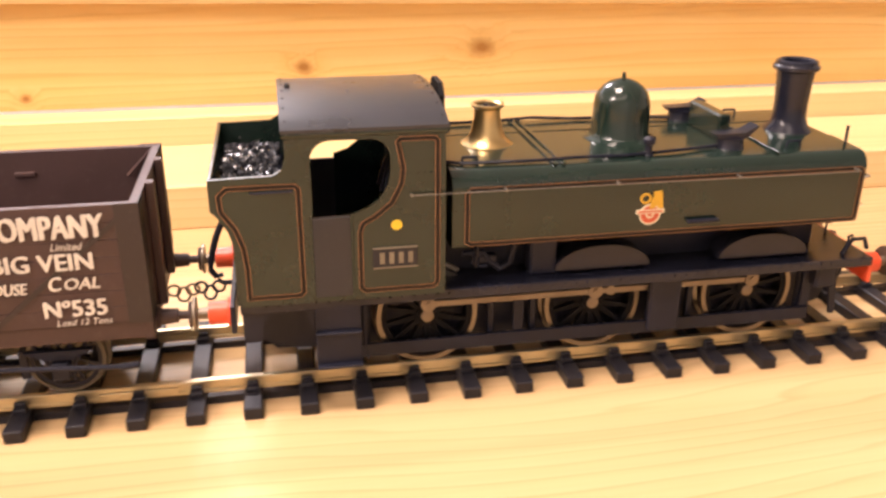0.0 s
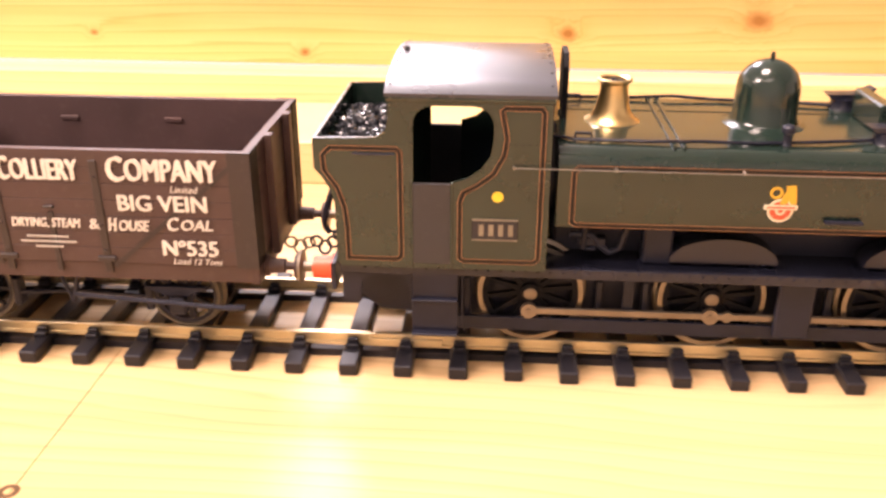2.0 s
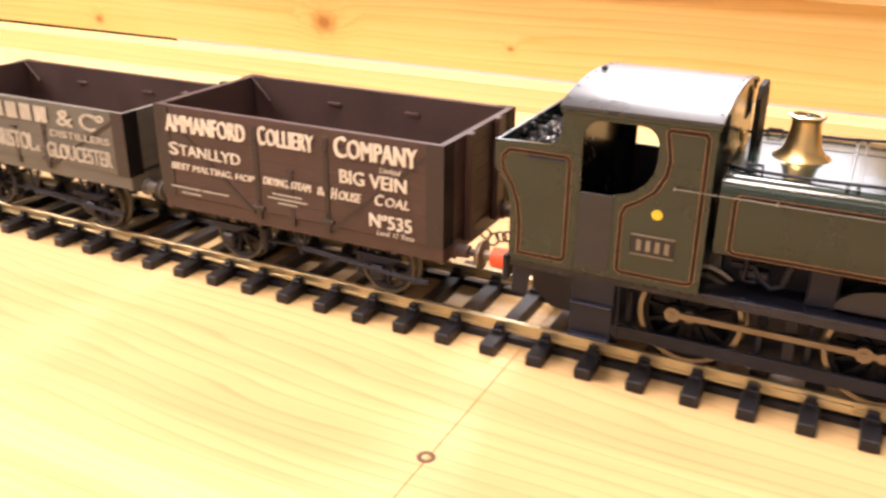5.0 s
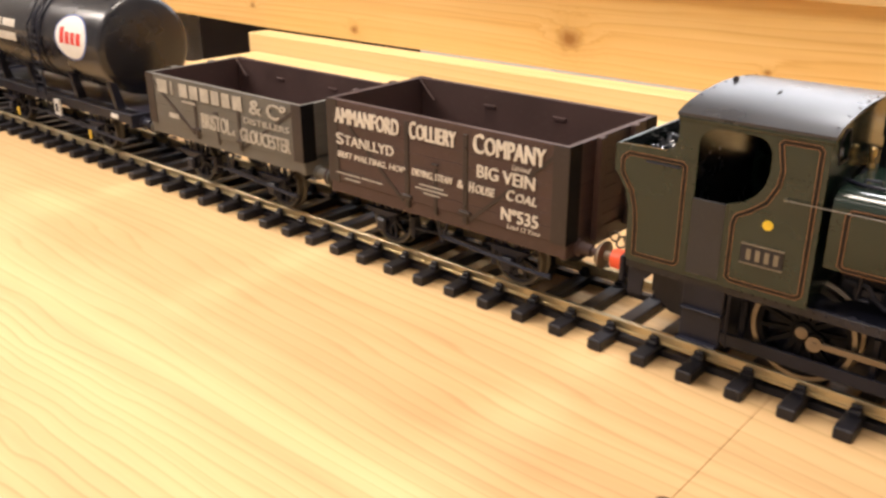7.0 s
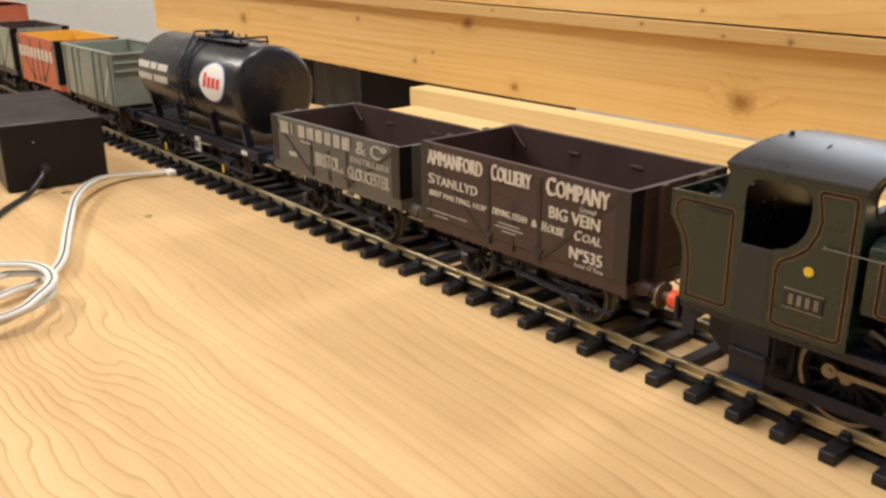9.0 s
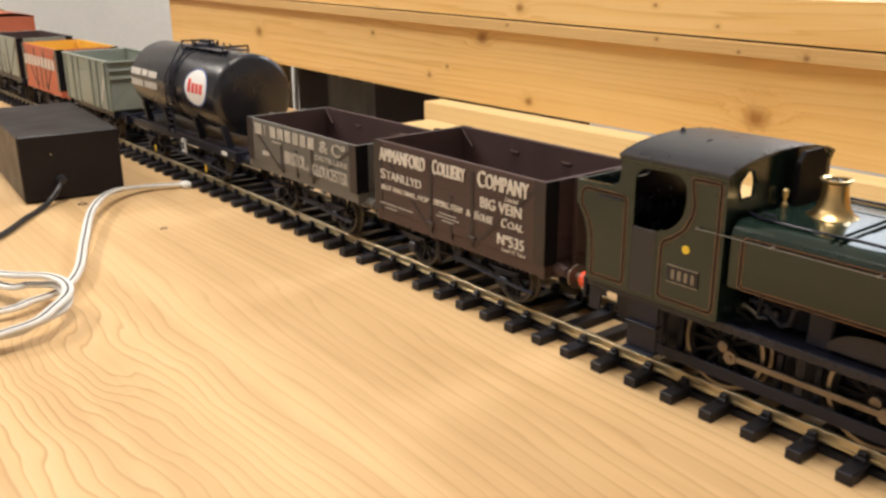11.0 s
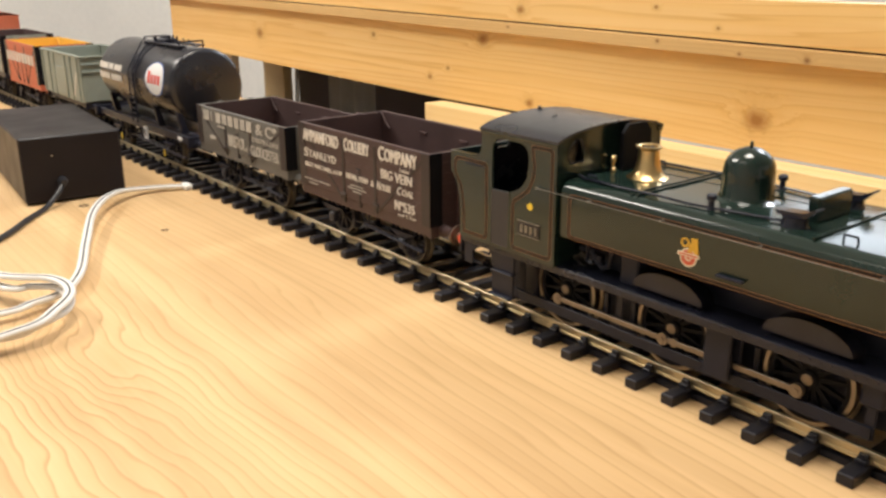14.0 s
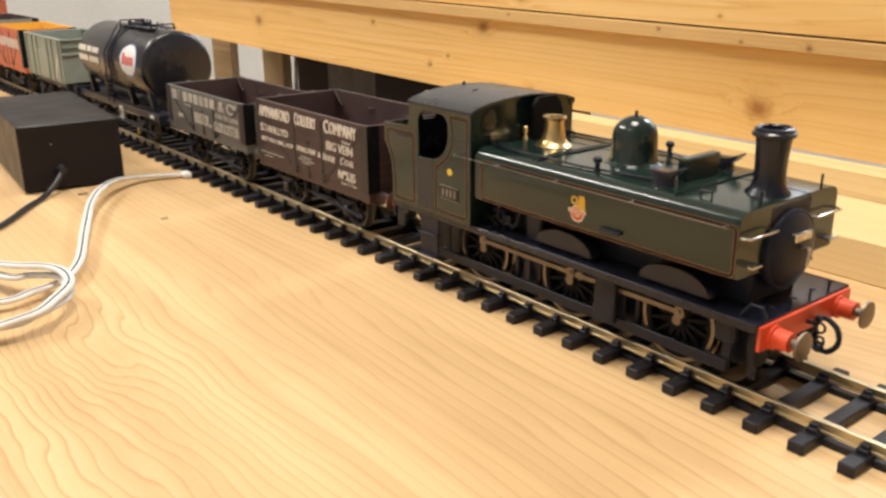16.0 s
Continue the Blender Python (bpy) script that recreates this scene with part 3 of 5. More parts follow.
# ---- locomotive ----
def locomotive():
    loco = thing("steam_locomotive", "dark green lined model pannier tank steam locomotive", "locomotive")
    VEHICLES.append(loco)
    # running plate, frames, valances
    bm = bmesh.new()
    box(bm, -43, 148, -27.45, 27.45, 34.3, 35.6, 0.2)
    part("running_plate", bm, BLACK, loco)
    for s in (-1, 1):
        bm = bmesh.new()
        box(bm, -43, 148, s * 28 - 0.5, s * 28 + 0.5, 32.7, 35.7, 0.15)
        x = -36
        while x < 146:
            lathe(bm, [(0.45, 0), (0.3, s * 0.3), (0, s * 0.35)], (x, s * 28.5, 34.6), "y", 6)
            x += 3.4
        part("valance", bm, BLACK, loco)
        bm = bmesh.new()
        plate(bm, [(-22, 34), (-23, 27), (-41, 27), (-41, 19), (-34, 13), (-20, 12), (26, 12), (30, 12), (42, 12), (46, 12), (78, 12), (82, 12), (93, 12), (97, 12), (130, 12), (134, 12), (142, 14), (146, 22), (146, 34)], [], s * 12, s * 13.2)
        part("frame", bm, SATIN, loco)
    bm = bmesh.new()
    box(bm, 16, 136, -14, 14, 28, 48, 1)
    box(bm, -19, 140, -11, 11, 14, 34)
    lathe(bm, [(0, 14), (14.0, 14), (14.0, 137), (0, 137)], (0, 0, 56.5), "x", 36)
    part("boiler", bm, SATIN, loco)
    # cab and bunker sides, each with its cut-out
    side = [(-42.3, 35.7), (-42.3, 47), (-42.8, 53), (-44.2, 58.5), (-46.5, 62.5), (-48.3, 64.6), (-48.3, 73.2), (-32, 73.6), (-29.5, 75), (-28.6, 78), (-28.5, 85.2), (13.4, 85.2), (13.4, 35.7)]
    hole = [(-22.2, 60.8), (-22.2, 77)] + arc(-17, 77.3, 5.2, 180, 90, 5) + arc(-6.6, 77.3, 5.2, 90, 0, 5) + [(-1.4, 73)] + [(-2.2, 69), (-4.4, 65.5), (-7.8, 62.8), (-11.5, 61.6), (-12.6, 60.8)]
    for s in (-1, 1):
        bm = bmesh.new()
        plate(bm, side, [hole if s < 0 else [(x, z - 1.2 if z < 61.5 else z) for x, z in hole]], s * 29.0, s * 30.0)
        sheet = part("cab_side", bm, GREEN, loco)
        # door, handrails, beading
        bm = bmesh.new()
        box(bm, -22.4, -12.4, s * 28.85, s * 30.15, 37.2, 60.9 if s < 0 else 59.7, 0.1)
        part("cab_door", bm, DOOR_GREY, sheet, "plain dark cab door")
        bm = bmesh.new()
        box(bm, -23.2, -22.3, s * 29.8 - 0.4, s * 29.8 + 0.4, 36, 61.5, 0.2)
        box(bm, -12.5, -11.6, s * 29.8 - 0.4, s * 29.8 + 0.4, 36, 61.5, 0.2)
        part("beading", bm, GREEN, sheet)
        bm = bmesh.new()
        rod(bm, (-38, s * 30.6, 69.2), (-27, s * 30.6, 69.2), 0.3, 8)
        part("handrail", bm, SATIN, sheet)
        # rounded eaves under the roof, rivet rows and door bolts
        bm = bmesh.new()
        rod(bm, (-28.9, s * 29.1, 84.5), (13.8, s * 29.1, 84.5), 1.5, 16)
        part("eaves_bead", bm, GREEN, sheet)
        bm = bmesh.new()
        for x, z in [(2.6 + 1.7 * k, 72.4) for k in range(5)] + [(-26.5 + 1.7 * k, 71.9) for k in range(3)] + [(-24.3, 58.5), (-10.6, 59.3), (-24.3, 45), (-10.6, 45)]:
            lathe(bm, [(0.32, 0), (0.22, s * 0.22), (0, s * 0.26)], (x, s * 30.0, z), "y", 6)
        tagged(part("rivets", bm, GREEN, sheet), kind="stuff")
        bm = bmesh.new()
        box(bm, -22.0, -12.8, s * 29.6 - 0.3, s * 29.6 + 0.3, 37.4, 39.0, 0.1)
        part("door_sill", bm, HANDRAIL, sheet, "bright metal door sill")
        bm = bmesh.new()
        rod(bm, (3.8, s * 31.2, 66.4), (136, s * 31.2, 66.0), 0.16, 8)
        for x in (4, 30, 62, 98, 135):
            rod(bm, (x, s * 28.6, 66.3), (x, s * 31.4, 66.3), 0.4, 6)
        part("handrail", bm, DULL_WIRE, sheet)
        y = s * 30.0
        bunk = [(-40, 38.3), (-40, 47), (-40.6, 53.5), (-42.2, 59), (-45.6, 64.2), (-45.8, 68.6), (-43.8, 70.6), (-26.6, 70.6), (-25.6, 69.6), (-25.6, 39.3), (-26.6, 38.3)]
        cabp = [(-9.9, 39.3), (-9.9, 56), (-9, 58.6), (-5.5, 60.6), (-1.2, 64.2), (1.4, 69.5), (2, 74), (0.6, 81.4), (1.4, 82.2), (10.4, 82.2), (11.2, 81.2), (11.2, 39.5), (10, 38.3), (-8.8, 38.3)]
        for nm, w, mt in (("orange_lining", 1.4, ORANGE_LINE), ("black_lining", 0.95, BLACK_LINE)):
            bm = bmesh.new()
            ribbon(bm, bunk, w, y, 0.08 if w > 1.2 else 0.14)
            ribbon(bm, cabp, w, y, 0.08 if w > 1.2 else 0.14)
            part(nm, bm, mt, sheet)
        # number plate
        bm = bmesh.new()
        box(bm, -6.6, 5.6, y - 0.45, y + 0.45, 44.8, 51.2, 0.15)
        pl = part("number_plate", bm, BLACK, sheet, "black plate with raised edge and digits as bars")
        bm = bmesh.new()
        for z in (44.9, 50.8):
            box(bm, -6.6, 5.6, y + s * 0.3 - 0.3, y + s * 0.3 + 0.3, z, z + 0.4)
        for a in (-4.8, -2.2, 0.4, 3.0):
            b2 = bmesh.new()
            box(b2, a, a + 1.3, y + s * 0.3 - 0.3, y + s * 0.3 + 0.3, 46.3, 49.7)
            part("raised_bar", b2, DIGIT, pl)
        part("plate_edge", bm, DIGIT, pl)
        bm = bmesh.new()
        lathe(bm, [(0, s * 0.25), (1.5, s * 0.25), (1.5, 0)], (0, y, 57.7), "y", 20)
        part("route_disc", bm, YELLOW, sheet, "yellow route disc")
    # bunker and cab inside
    bm = bmesh.new()
    plate_x(bm, [(-29, 36), (-29, 64), (29, 64), (29, 36)], [], -43.4, -42.4)
    box(bm, -48.3, -47.3, -29, 29, 64, 73.2, 0.2)
    box(bm, -47.3, -43, -29, 29, 63.2, 64.4)
    part("bunker_back", bm, GREEN, loco)
    bm = bmesh.new()
    box(bm, -42.3, -29, -28.9, 28.9, 36, 62)
    part("bunker_floor", bm, BLACK, loco)
    rng = random.Random(4)
    bm = bmesh.new()
    for i in range(420):
        x, y2 = rng.uniform(-46, -30), rng.uniform(-27, 27)
        z = 64.5 + 5 * (1 - (y2 / 30) ** 2) * (0.5 + 0.5 * math.cos((x + 38) / 9)) + rng.uniform(-1, 1)
        m = Matrix.Translation((x, y2, z)) @ Euler([rng.uniform(0, 6) for _ in range(3)]).to_matrix().to_4x4() @ Matrix.Diagonal((rng.uniform(0.8, 1.7), rng.uniform(0.7, 1.4), rng.uniform(0.6, 1.1), 1))
        bmesh.ops.create_icosphere(bm, subdivisions=1, radius=1.0, matrix=m)
    for v in bm.verts:
        v.co += Vector([rng.uniform(-0.18, 0.18) for _ in range(3)])
    heap = part("coal", bm, COAL, loco, "glossy black lump coal")
    for p in heap.data.polygons:
        p.use_smooth = False
    tagged(heap, kind="stuff")
    # roof
    n = 16
    roof_arc = [(-30.6 + 61.2 * i / n, 85.8 + 4.6 * (1 - ((-30.6 + 61.2 * i / n) / 30.6) ** 2) ** 0.75) for i in range(n + 1)]
    bm = bmesh.new()
    plate_x(bm, roof_arc + [(y, z - 0.9) for y, z in roof_arc[::-1]], [], -29.3, 14.2)
    rf = part("roof", bm, ROOF, loco)
    bm = bmesh.new()
    box(bm, -18, -2, -12.2, -11.8, 88.6, 89.5, 0.1)
    for x in (-28, 13):
        for y, z in roof_arc[1:-1:2]:
            lathe(bm, [(0.4, 0), (0.25, 0.3), (0, 0.35)], (x, y, z), "z", 6)
    tube(bm, [(-10, -11.5, 89.2), (-10, -8, 90.4), (-10.2, -6, 90.6)], 0.25, 6)
    lathe(bm, [(0.9, 89.5), (0.9, 91.2), (0.5, 91.8), (0, 91.8)], (-26.5, 0, 0), "z", 10)
    part("roof_hatch", bm, ROOF, rf)
    for x0, x1 in ((12.4, 13.3), (-28.4, -27.5)):
        bm = bmesh.new()
        face = [(-29, 36 if x0 > 0 else 62), (-29, 84.6)] + [(y, z - 0.9) for y, z in roof_arc[1:-1]] + [(29, 84.6), (29, 36 if x0 > 0 else 62)]
        wins = [[(s * 16, 76.5), (s * 15.4, 81), (s * 17, 85.2), (s * 20, 85.6), (s * 23.4, 83), (s * 24, 79.5), (s * 22.6, 76.5)] for s in (-1, 1)]
        plate_x(bm, face, wins, x0, x1)
        end = part("cab_front" if x0 > 0 else "cab_rear", bm, BLACK if x0 < 0 else GREEN, loco)
        if x0 > 0:
            for s in (-1, 1):
                bm = bmesh.new()
                tube(bm, [(x1 + 0.1, a, b) for a, b in wins[0 if s < 0 else 1]] + [(x1 + 0.1, s * 16, 76.5)], 0.35, 6)
                part("window_frame", bm, SATIN, end)
    bm = bmesh.new()
    box(bm, -27.4, 12.3, -28.8, 28.8, 36, 37)
    box(bm, 2, 12, -12, 12, 37.2, 72, 1)
    for y in (-6, 0, 6):
        rod(bm, (1.5, y, 66), (-1, y - 2, 58), 0.5, 8)
    part("cab_interior", bm, BLACK, loco)
    # whistle and its shield
    bm = bmesh.new()
    lathe(bm, [(1.1, 71), (1.1, 72), (0.6, 72.4), (0.6, 74), (1.0, 74.3), (1.0, 76.6), (0.5, 77.1), (0, 77.2)], (15.6, -1, 0), "z", 14)
    part("whistle", bm, BRASS, loco, "small brass whistle")
    bm = bmesh.new()
    plate_x(bm, [(0.5, 71), (0.5, 86.2), (3.5, 89.6), (13.5, 89.6), (16.8, 86.2), (16.8, 71)], [], 17.3, 18.9)
    part("whistle_shield", bm, MATT_SHADE_BLACK, loco)
    # pannier tanks
    for s in (-1, 1):
        prof = [(s * 10, 48.4), (s * 27.6, 48.4), (s * 28.6, 49)] + [(s * 29, 50.5), (s * 29, 66.5)] + [(s * (24.5 + 4.5 * math.cos(radians(a))), 66.7 + 4.3 * math.sin(radians(a))) for a in (10, 25, 40, 55, 70, 82, 90)] + [(s * 12, 71.3), (s * 10, 71.3)]
        bm = bmesh.new()
        plate_x(bm, prof, [], 15.5, 139)
        tk = part("pannier_tank", bm, GREEN, loco)
        y = s * 29.0
        pan = [(19.6, 50.6), (20.8, 49.8), (137, 49.8), (138, 50.8), (138, 65.2), (137, 66.2), (20.8, 66.2), (19.6, 65)]
        for nm, w, mt in (("orange_lining", 1.4, ORANGE_LINE), ("black_lining", 0.95, BLACK_LINE)):
            bm = bmesh.new()
            ribbon(bm, pan, w, y, 0.08 if w > 1.2 else 0.14)
            part(nm, bm, mt, tk)
        bm = bmesh.new()
        box(bm, 84, 93.5, y + s * 0.8 - 0.8, y + s * 0.8 + 0.8, 52.4, 53.2, 0.1)
        part("tank_step", bm, SATIN, tk)
        # crest as plain shapes
        bm = bmesh.new()
        lathe(bm, [(0, s * 0.14), (3.3, s * 0.14), (3.3, 0)], (72.6, y, 55.6), "y", 24)
        cr = part("crest_disc", bm, CREAM, tk, "cream and red round crest")
        bm = bmesh.new()
        lathe(bm, [(1.3, s * 0.2), (2.7, s * 0.2), (2.7, 0.1 * s)], (72.6, y, 55.6), "y", 24)
        lathe(bm, [(0, s * 0.2), (0.7, s * 0.2), (0.7, 0.1 * s)], (72.6, y, 55.6), "y", 12)
        part("crest_wheel", bm, CREST_RED, cr)
        bm = bmesh.new()
        plate(bm, [(72.2, 57.4), (72.6, 59.4), (73.4, 61.2), (73.2, 62.6), (75.6, 62.8), (76.0, 60.6), (76.4, 57.4), (75, 57.4), (74.4, 58.4), (73.6, 57.4)], [], y, y + s * 0.25)
        lathe(bm, [(1.0, s * 0.2), (1.7, s * 0.2), (1.7, 0), (1.0, 0), (1.0, s * 0.2)], (71.0, y, 60.6), "y", 16)
        part("crest_shape", bm, CREST_GOLD, cr)
        bm = bmesh.new()
        box(bm, 68.4, 76.8, y - 0.32, y + 0.32, 55.9, 57.2)
        part("crest_bar", bm, CREAM, cr)
        bm = bmesh.new()
        box(bm, 69.0, 76.2, y - 0.38, y + 0.38, 56.3, 56.8)
        part("crest_bar", bm, CREST_RED, cr)
        # tank filler, lifting eyes, pipe along the top
        bm = bmesh.new()
        tube(bm, [(14, s * 18, 71.6), (20, s * 22, 71.9), (40, s * 22.5, 71.9), (52, s * 23, 72.4), (66, s * 22, 71.8), (84, s * 20, 72.1), (98, s * 17, 72)], 0.55, 6)
        part("top_pipe", bm, BLACK, tk)
        bm = bmesh.new()
        lathe(bm, [(4.4, 71.2), (4.0, 72.0), (3.9, 74.2), (4.3, 74.5), (0, 74.6)], (101, s * 17, 0), "z", 18)
        plate(bm, [(95.2, 75.9), (96.4, 74.5), (105.2, 74.5), (108.6, 77.8), (108.2, 78.2), (104.6, 76.2), (96.8, 75.9)], [], s * 17 - 2.4, s * 17 + 2.4)
        part("tank_vent", bm, BLACK, tk, "squat black vent with a winged lid")
        for x in (22, 120):
            bm = bmesh.new()
            tube(bm, [(x - 2.2, s * 20, 71.3), (x - 2, s * 20, 73), (x + 2, s * 20, 73), (x + 2.2, s * 20, 71.3)], 0.45, 6)
            part("lifting_eye", bm, SATIN, tk)
        bm = bmesh.new()
        lathe(bm, [(1.5, 71.2), (1.0, 72), (1.0, 74.4), (1.7, 74.8), (1.7, 76.2), (1.0, 76.8), (0, 76.9)], (74, s * 21, 0), "z", 14)
        part("tank_vent", bm, SATIN, tk)
    bm = bmesh.new()
    box(bm, 15.6, 138.9, -9.9, 9.9, 66, 71.1, 0.3)
    for x in (45, 112, 47.5):
        box(bm, x - 0.5, x + 0.5, -26, 26, 71.2, 71.9, 0.15)
    part("boiler_top", bm, GREEN, loco)
    # safety valve, dome, tank filler, chimney
    bm = bmesh.new()
    lathe(bm, [(7.8, 70.6), (7.8, 71.2), (6.2, 72.2), (5.0, 74), (4.3, 77), (3.9, 80), (3.9, 82), (4.9, 82.8), (5.0, 83.4), (4.2, 83.6), (3.4, 83.2), (3.2, 80), (0, 80)], (31.6, 0, 0))
    sv = part("safety_valve", bm, BRASS, loco, "polished brass flared safety valve bonnet")
    bm = bmesh.new()
    for a in range(4):
        rod(bm, (31.6 + 1.6 * math.cos(a * 1.57), 1.6 * math.sin(a * 1.57), 80), (31.6 + 1.6 * math.cos(a * 1.57), 1.6 * math.sin(a * 1.57), 83), 0.8, 8)
    part("valve", bm, SATIN, sv)
    bm = bmesh.new()
    lathe(bm, [(11.2, 70.4), (11.2, 71.2), (9.4, 72), (8.7, 73.2), (8.6, 79), (8.5, 81.6)] + [(8.5 * math.cos(radians(a)), 81.6 + 8.2 * math.sin(radians(a))) for a in (15, 30, 45, 60, 75, 86)] + [(0.7, 90.2), (0.5, 91.6), (0, 91.8)], (73.4, 0, 0), seg=40)
    part("dome", bm, GREEN, loco)
    bm = bmesh.new()
    box(bm, 100.5, 104.5, -10, 10, 71, 79.5, 0.6)
    part("tank_filler", bm, GREEN, loco)
    bm = bmesh.new()
    lathe(bm, [(7.8, 70.2), (7.4, 71.4), (5.9, 73), (5.2, 75.5), (5.1, 80), (5.4, 86), (5.8, 90.3), (7.0, 91), (7.1, 92), (6.4, 92.6), (6.3, 93.6), (5.4, 94), (4.6, 93.4), (4.4, 86), (0, 86)], (129.8, 0, 0), seg=36)
    part("chimney", bm, BLACK, loco, "black chimney with capuchon rim")
    for y in (-20, 20):
        bm = bmesh.new()
        rod(bm, (138.5, y * 0.9, 71), (138.5, y * 0.9, 76.5), 0.45, 8)
        part("lamp_iron", bm, SATIN, loco)
    # smokebox front
    bm = bmesh.new()
    box(bm, 136, 139.2, -12, 12, 46, 70, 0.4)
    lathe(bm, [(14.4, 138), (14.4, 140.4), (13.6, 141), (13.2, 140.8), (12, 142), (7, 143.4), (0, 144)], (0, 0, 53.2), "x", 40)
    fr = part("smokebox_front", bm, SATIN, loco)
    bm = bmesh.new()
    rod(bm, (144, 0, 55), (147, 0, 55), 0.8, 8)
    rod(bm, (146, 0, 55), (146, 4, 50.5), 0.4, 6)
    rod(bm, (147, 0, 55), (147, -1.5, 49.5), 0.4, 6)
    box(bm, 142.6, 144.6, -5, 5, 57.5, 60.5, 0.2)
    part("door_handle", bm, HANDRAIL, fr)
    for s in (-1, 1):
        bm = bmesh.new()
        tube(bm, [(139, s * 11, 62.8), (142, s * 12, 62.8), (142, s * 27, 62.8), (139, s * 28, 62.8)], 0.45, 8)
        part("handrail", bm, HANDRAIL, fr)
        bm = bmesh.new()
        box(bm, 139, 143, s * 23 - 2.5, s * 23 + 2.5, 52.5, 53.3, 0.1)
        part("front_step", bm, HANDRAIL, fr)
    # splashers, black rather than tank green to put the tank's shade into colour
    for x in (61.6, 113.0):
        for s in (-1, 1):
            bm = bmesh.new()
            pts = [(x + 14.7 * math.cos(radians(a)), 35.7 + 8.9 * math.sin(radians(a)) ** 0.8) for a in range(6, 175, 8)]
            plate(bm, pts, [], s * 17, s * 24.5)
            part("splasher", bm, BLACK, loco)
    # fittings under the tanks
    for s in (-1, 1):
        bm = bmesh.new()
        tube(bm, [(20, s * 22, 44), (26, s * 22, 44), (28, s * 22, 41), (31, s * 22, 38.5), (34, s * 22, 40), (35, s * 22, 45), (35, s * 22, 48)], 1.0, 8)
        tube(bm, [(24, s * 23, 48), (24, s * 23, 40), (27, s * 23, 40)], 0.8, 8)
        box(bm, 22.5, 30, s * 21 - 1.5, s * 21 + 1.5, 40.5, 43, 0.3)
        part("injector", bm, SATIN, loco)
        bm = bmesh.new()
        box(bm, 40, 48, s * 20 - 3, s * 20 + 3, 35.7, 48, 0.6)
        part("tank_support", bm, SATIN, loco)
        bm = bmesh.new()
        for z, y1 in ((14.2, 31.2), (24.6, 30.0)):
            box(bm, -23.0, -10.2, min(s * 26, s * y1), max(s * 26, s * y1), z, z + 0.8, 0.2)
        box(bm, -23.0, -10.2, s * 28 - 0.5, s * 28 + 0.5, 24.6, 34.2, 0.2)
        box(bm, -23.0, -10.2, s * 28.4 - 0.5, s * 28.4 + 0.5, 14.2, 24.6, 0.2)
        part("cab_step", bm, SATIN, loco)
        bm = bmesh.new()
        plate(bm, [(-42.6, 34.2), (-42.6, 23), (-37.6, 23), (-37.2, 29.5)] + arc(-30.5, 26.5, 6.4, 150, 20, 8) + [(-23.6, 24), (-23.2, 34.2)], [], s * 26.4, s * 27.2)
        part("rear_bracket", bm, SATIN, loco)
        bm = bmesh.new()
        tube(bm, [(-9, s * 27.4, 34), (-9, s * 27.4, 20), (-8.4, s * 27.4, 14.5)], 0.35, 6)
        part("drain_pipe", bm, SATIN, loco)
        bm = bmesh.new()
        box(bm, 78, 88, s * 23 - 1, s * 23 + 1, 13.5, 34.2, 0.5)
        part("spring_hanger", bm, SATIN, loco)
        # sand box, its pipe and the guard iron behind the front beam
        bm = bmesh.new()
        box(bm, 131.5, 139, s * 23 - 3, s * 23 + 1.5, 24.5, 34.2, 0.9)
        sand = part("sand_box", bm, SATIN, loco)
        bm = bmesh.new()
        tube(bm, [(135, s * 20, 25), (134, s * 19, 19), (131, s * 17.6, 11.5)], 0.5, 6)
        part("sand_pipe", bm, SATIN, sand)
        bm = bmesh.new()
        plate(bm, [(142, 34.2), (140.4, 24), (142.6, 12), (144.4, 12), (143.2, 24), (146, 34.2)], [], s * 19, s * 20)
        part("guard_iron", bm, SATIN, loco)
        for x in (-8, 30, 43, 81, 94, 132):
            bm = bmesh.new()
            box(bm, x - 1, x + 1, s * 17 - 1, s * 17 + 1, 11, 27, 0.3)
            part("brake_hanger", bm, SATIN, loco)
        bm = bmesh.new()
        box(bm, -22, 134, s * 20.2 - 0.6, s * 20.2 + 0.6, 11.2, 15.6, 0.2)
        part("brake_rod", bm, SATIN, loco)
        for x in (-14, 38, 88, 133):
            bm = bmesh.new()
            box(bm, x - 1.6, x + 1.6, s * 19.4 - 0.4, s * 19.4 + 0.4, 11, 33, 0.2)
            part("rod_hanger", bm, SATIN, loco)
    bm = bmesh.new()
    box(bm, -40, -19, -2, 2, 22.5, 24.3, 0.3)
    rod(bm, (-33, 0, 23), (-33, 0, 13.5), 1.0, 10)
    box(bm, -36, -30, -9, 9, 24.3, 25.3, 0.2)
    part("drawbar", bm, SATIN, loco)
    # ends: buffer beams, buffers, couplings, pipes
    for e, x in ((1, 148.0), (-1, -44.4)):
        bm = bmesh.new()
        box(bm, min(x, x + e * 1.4), max(x, x + e * 1.4), -27.5, 27.5, 26.4, 35.0, 0.25)
        beam = part("buffer_beam", bm, RED if e > 0 else SATIN, loco, "red buffer beam" if e > 0 else "black buffer beam")
        xs = x + e * 1.4
        for s in (-1, 1):
            bm = bmesh.new()
            lathe(bm, [(4.3, xs), (4.3, xs + e * 0.9), (3.5, xs + e * 1.1), (3.3, xs + e * 6.2), (2.4, xs + e * 6.4), (0, xs + e * 6.4)], (0, s * 20, 30), "x", 24)
            bf = part("buffer_sleeve", bm, RED, beam)
            bm = bmesh.new()
            lathe(bm, [(1.6, xs + e * 5), (1.6, xs + e * 9.3), (5.0, xs + e * 9.6), (4.9, xs + e * 10.4), (3, xs + e * 10.8), (0, xs + e * 10.9)], (0, s * 20, 30), "x", 24)
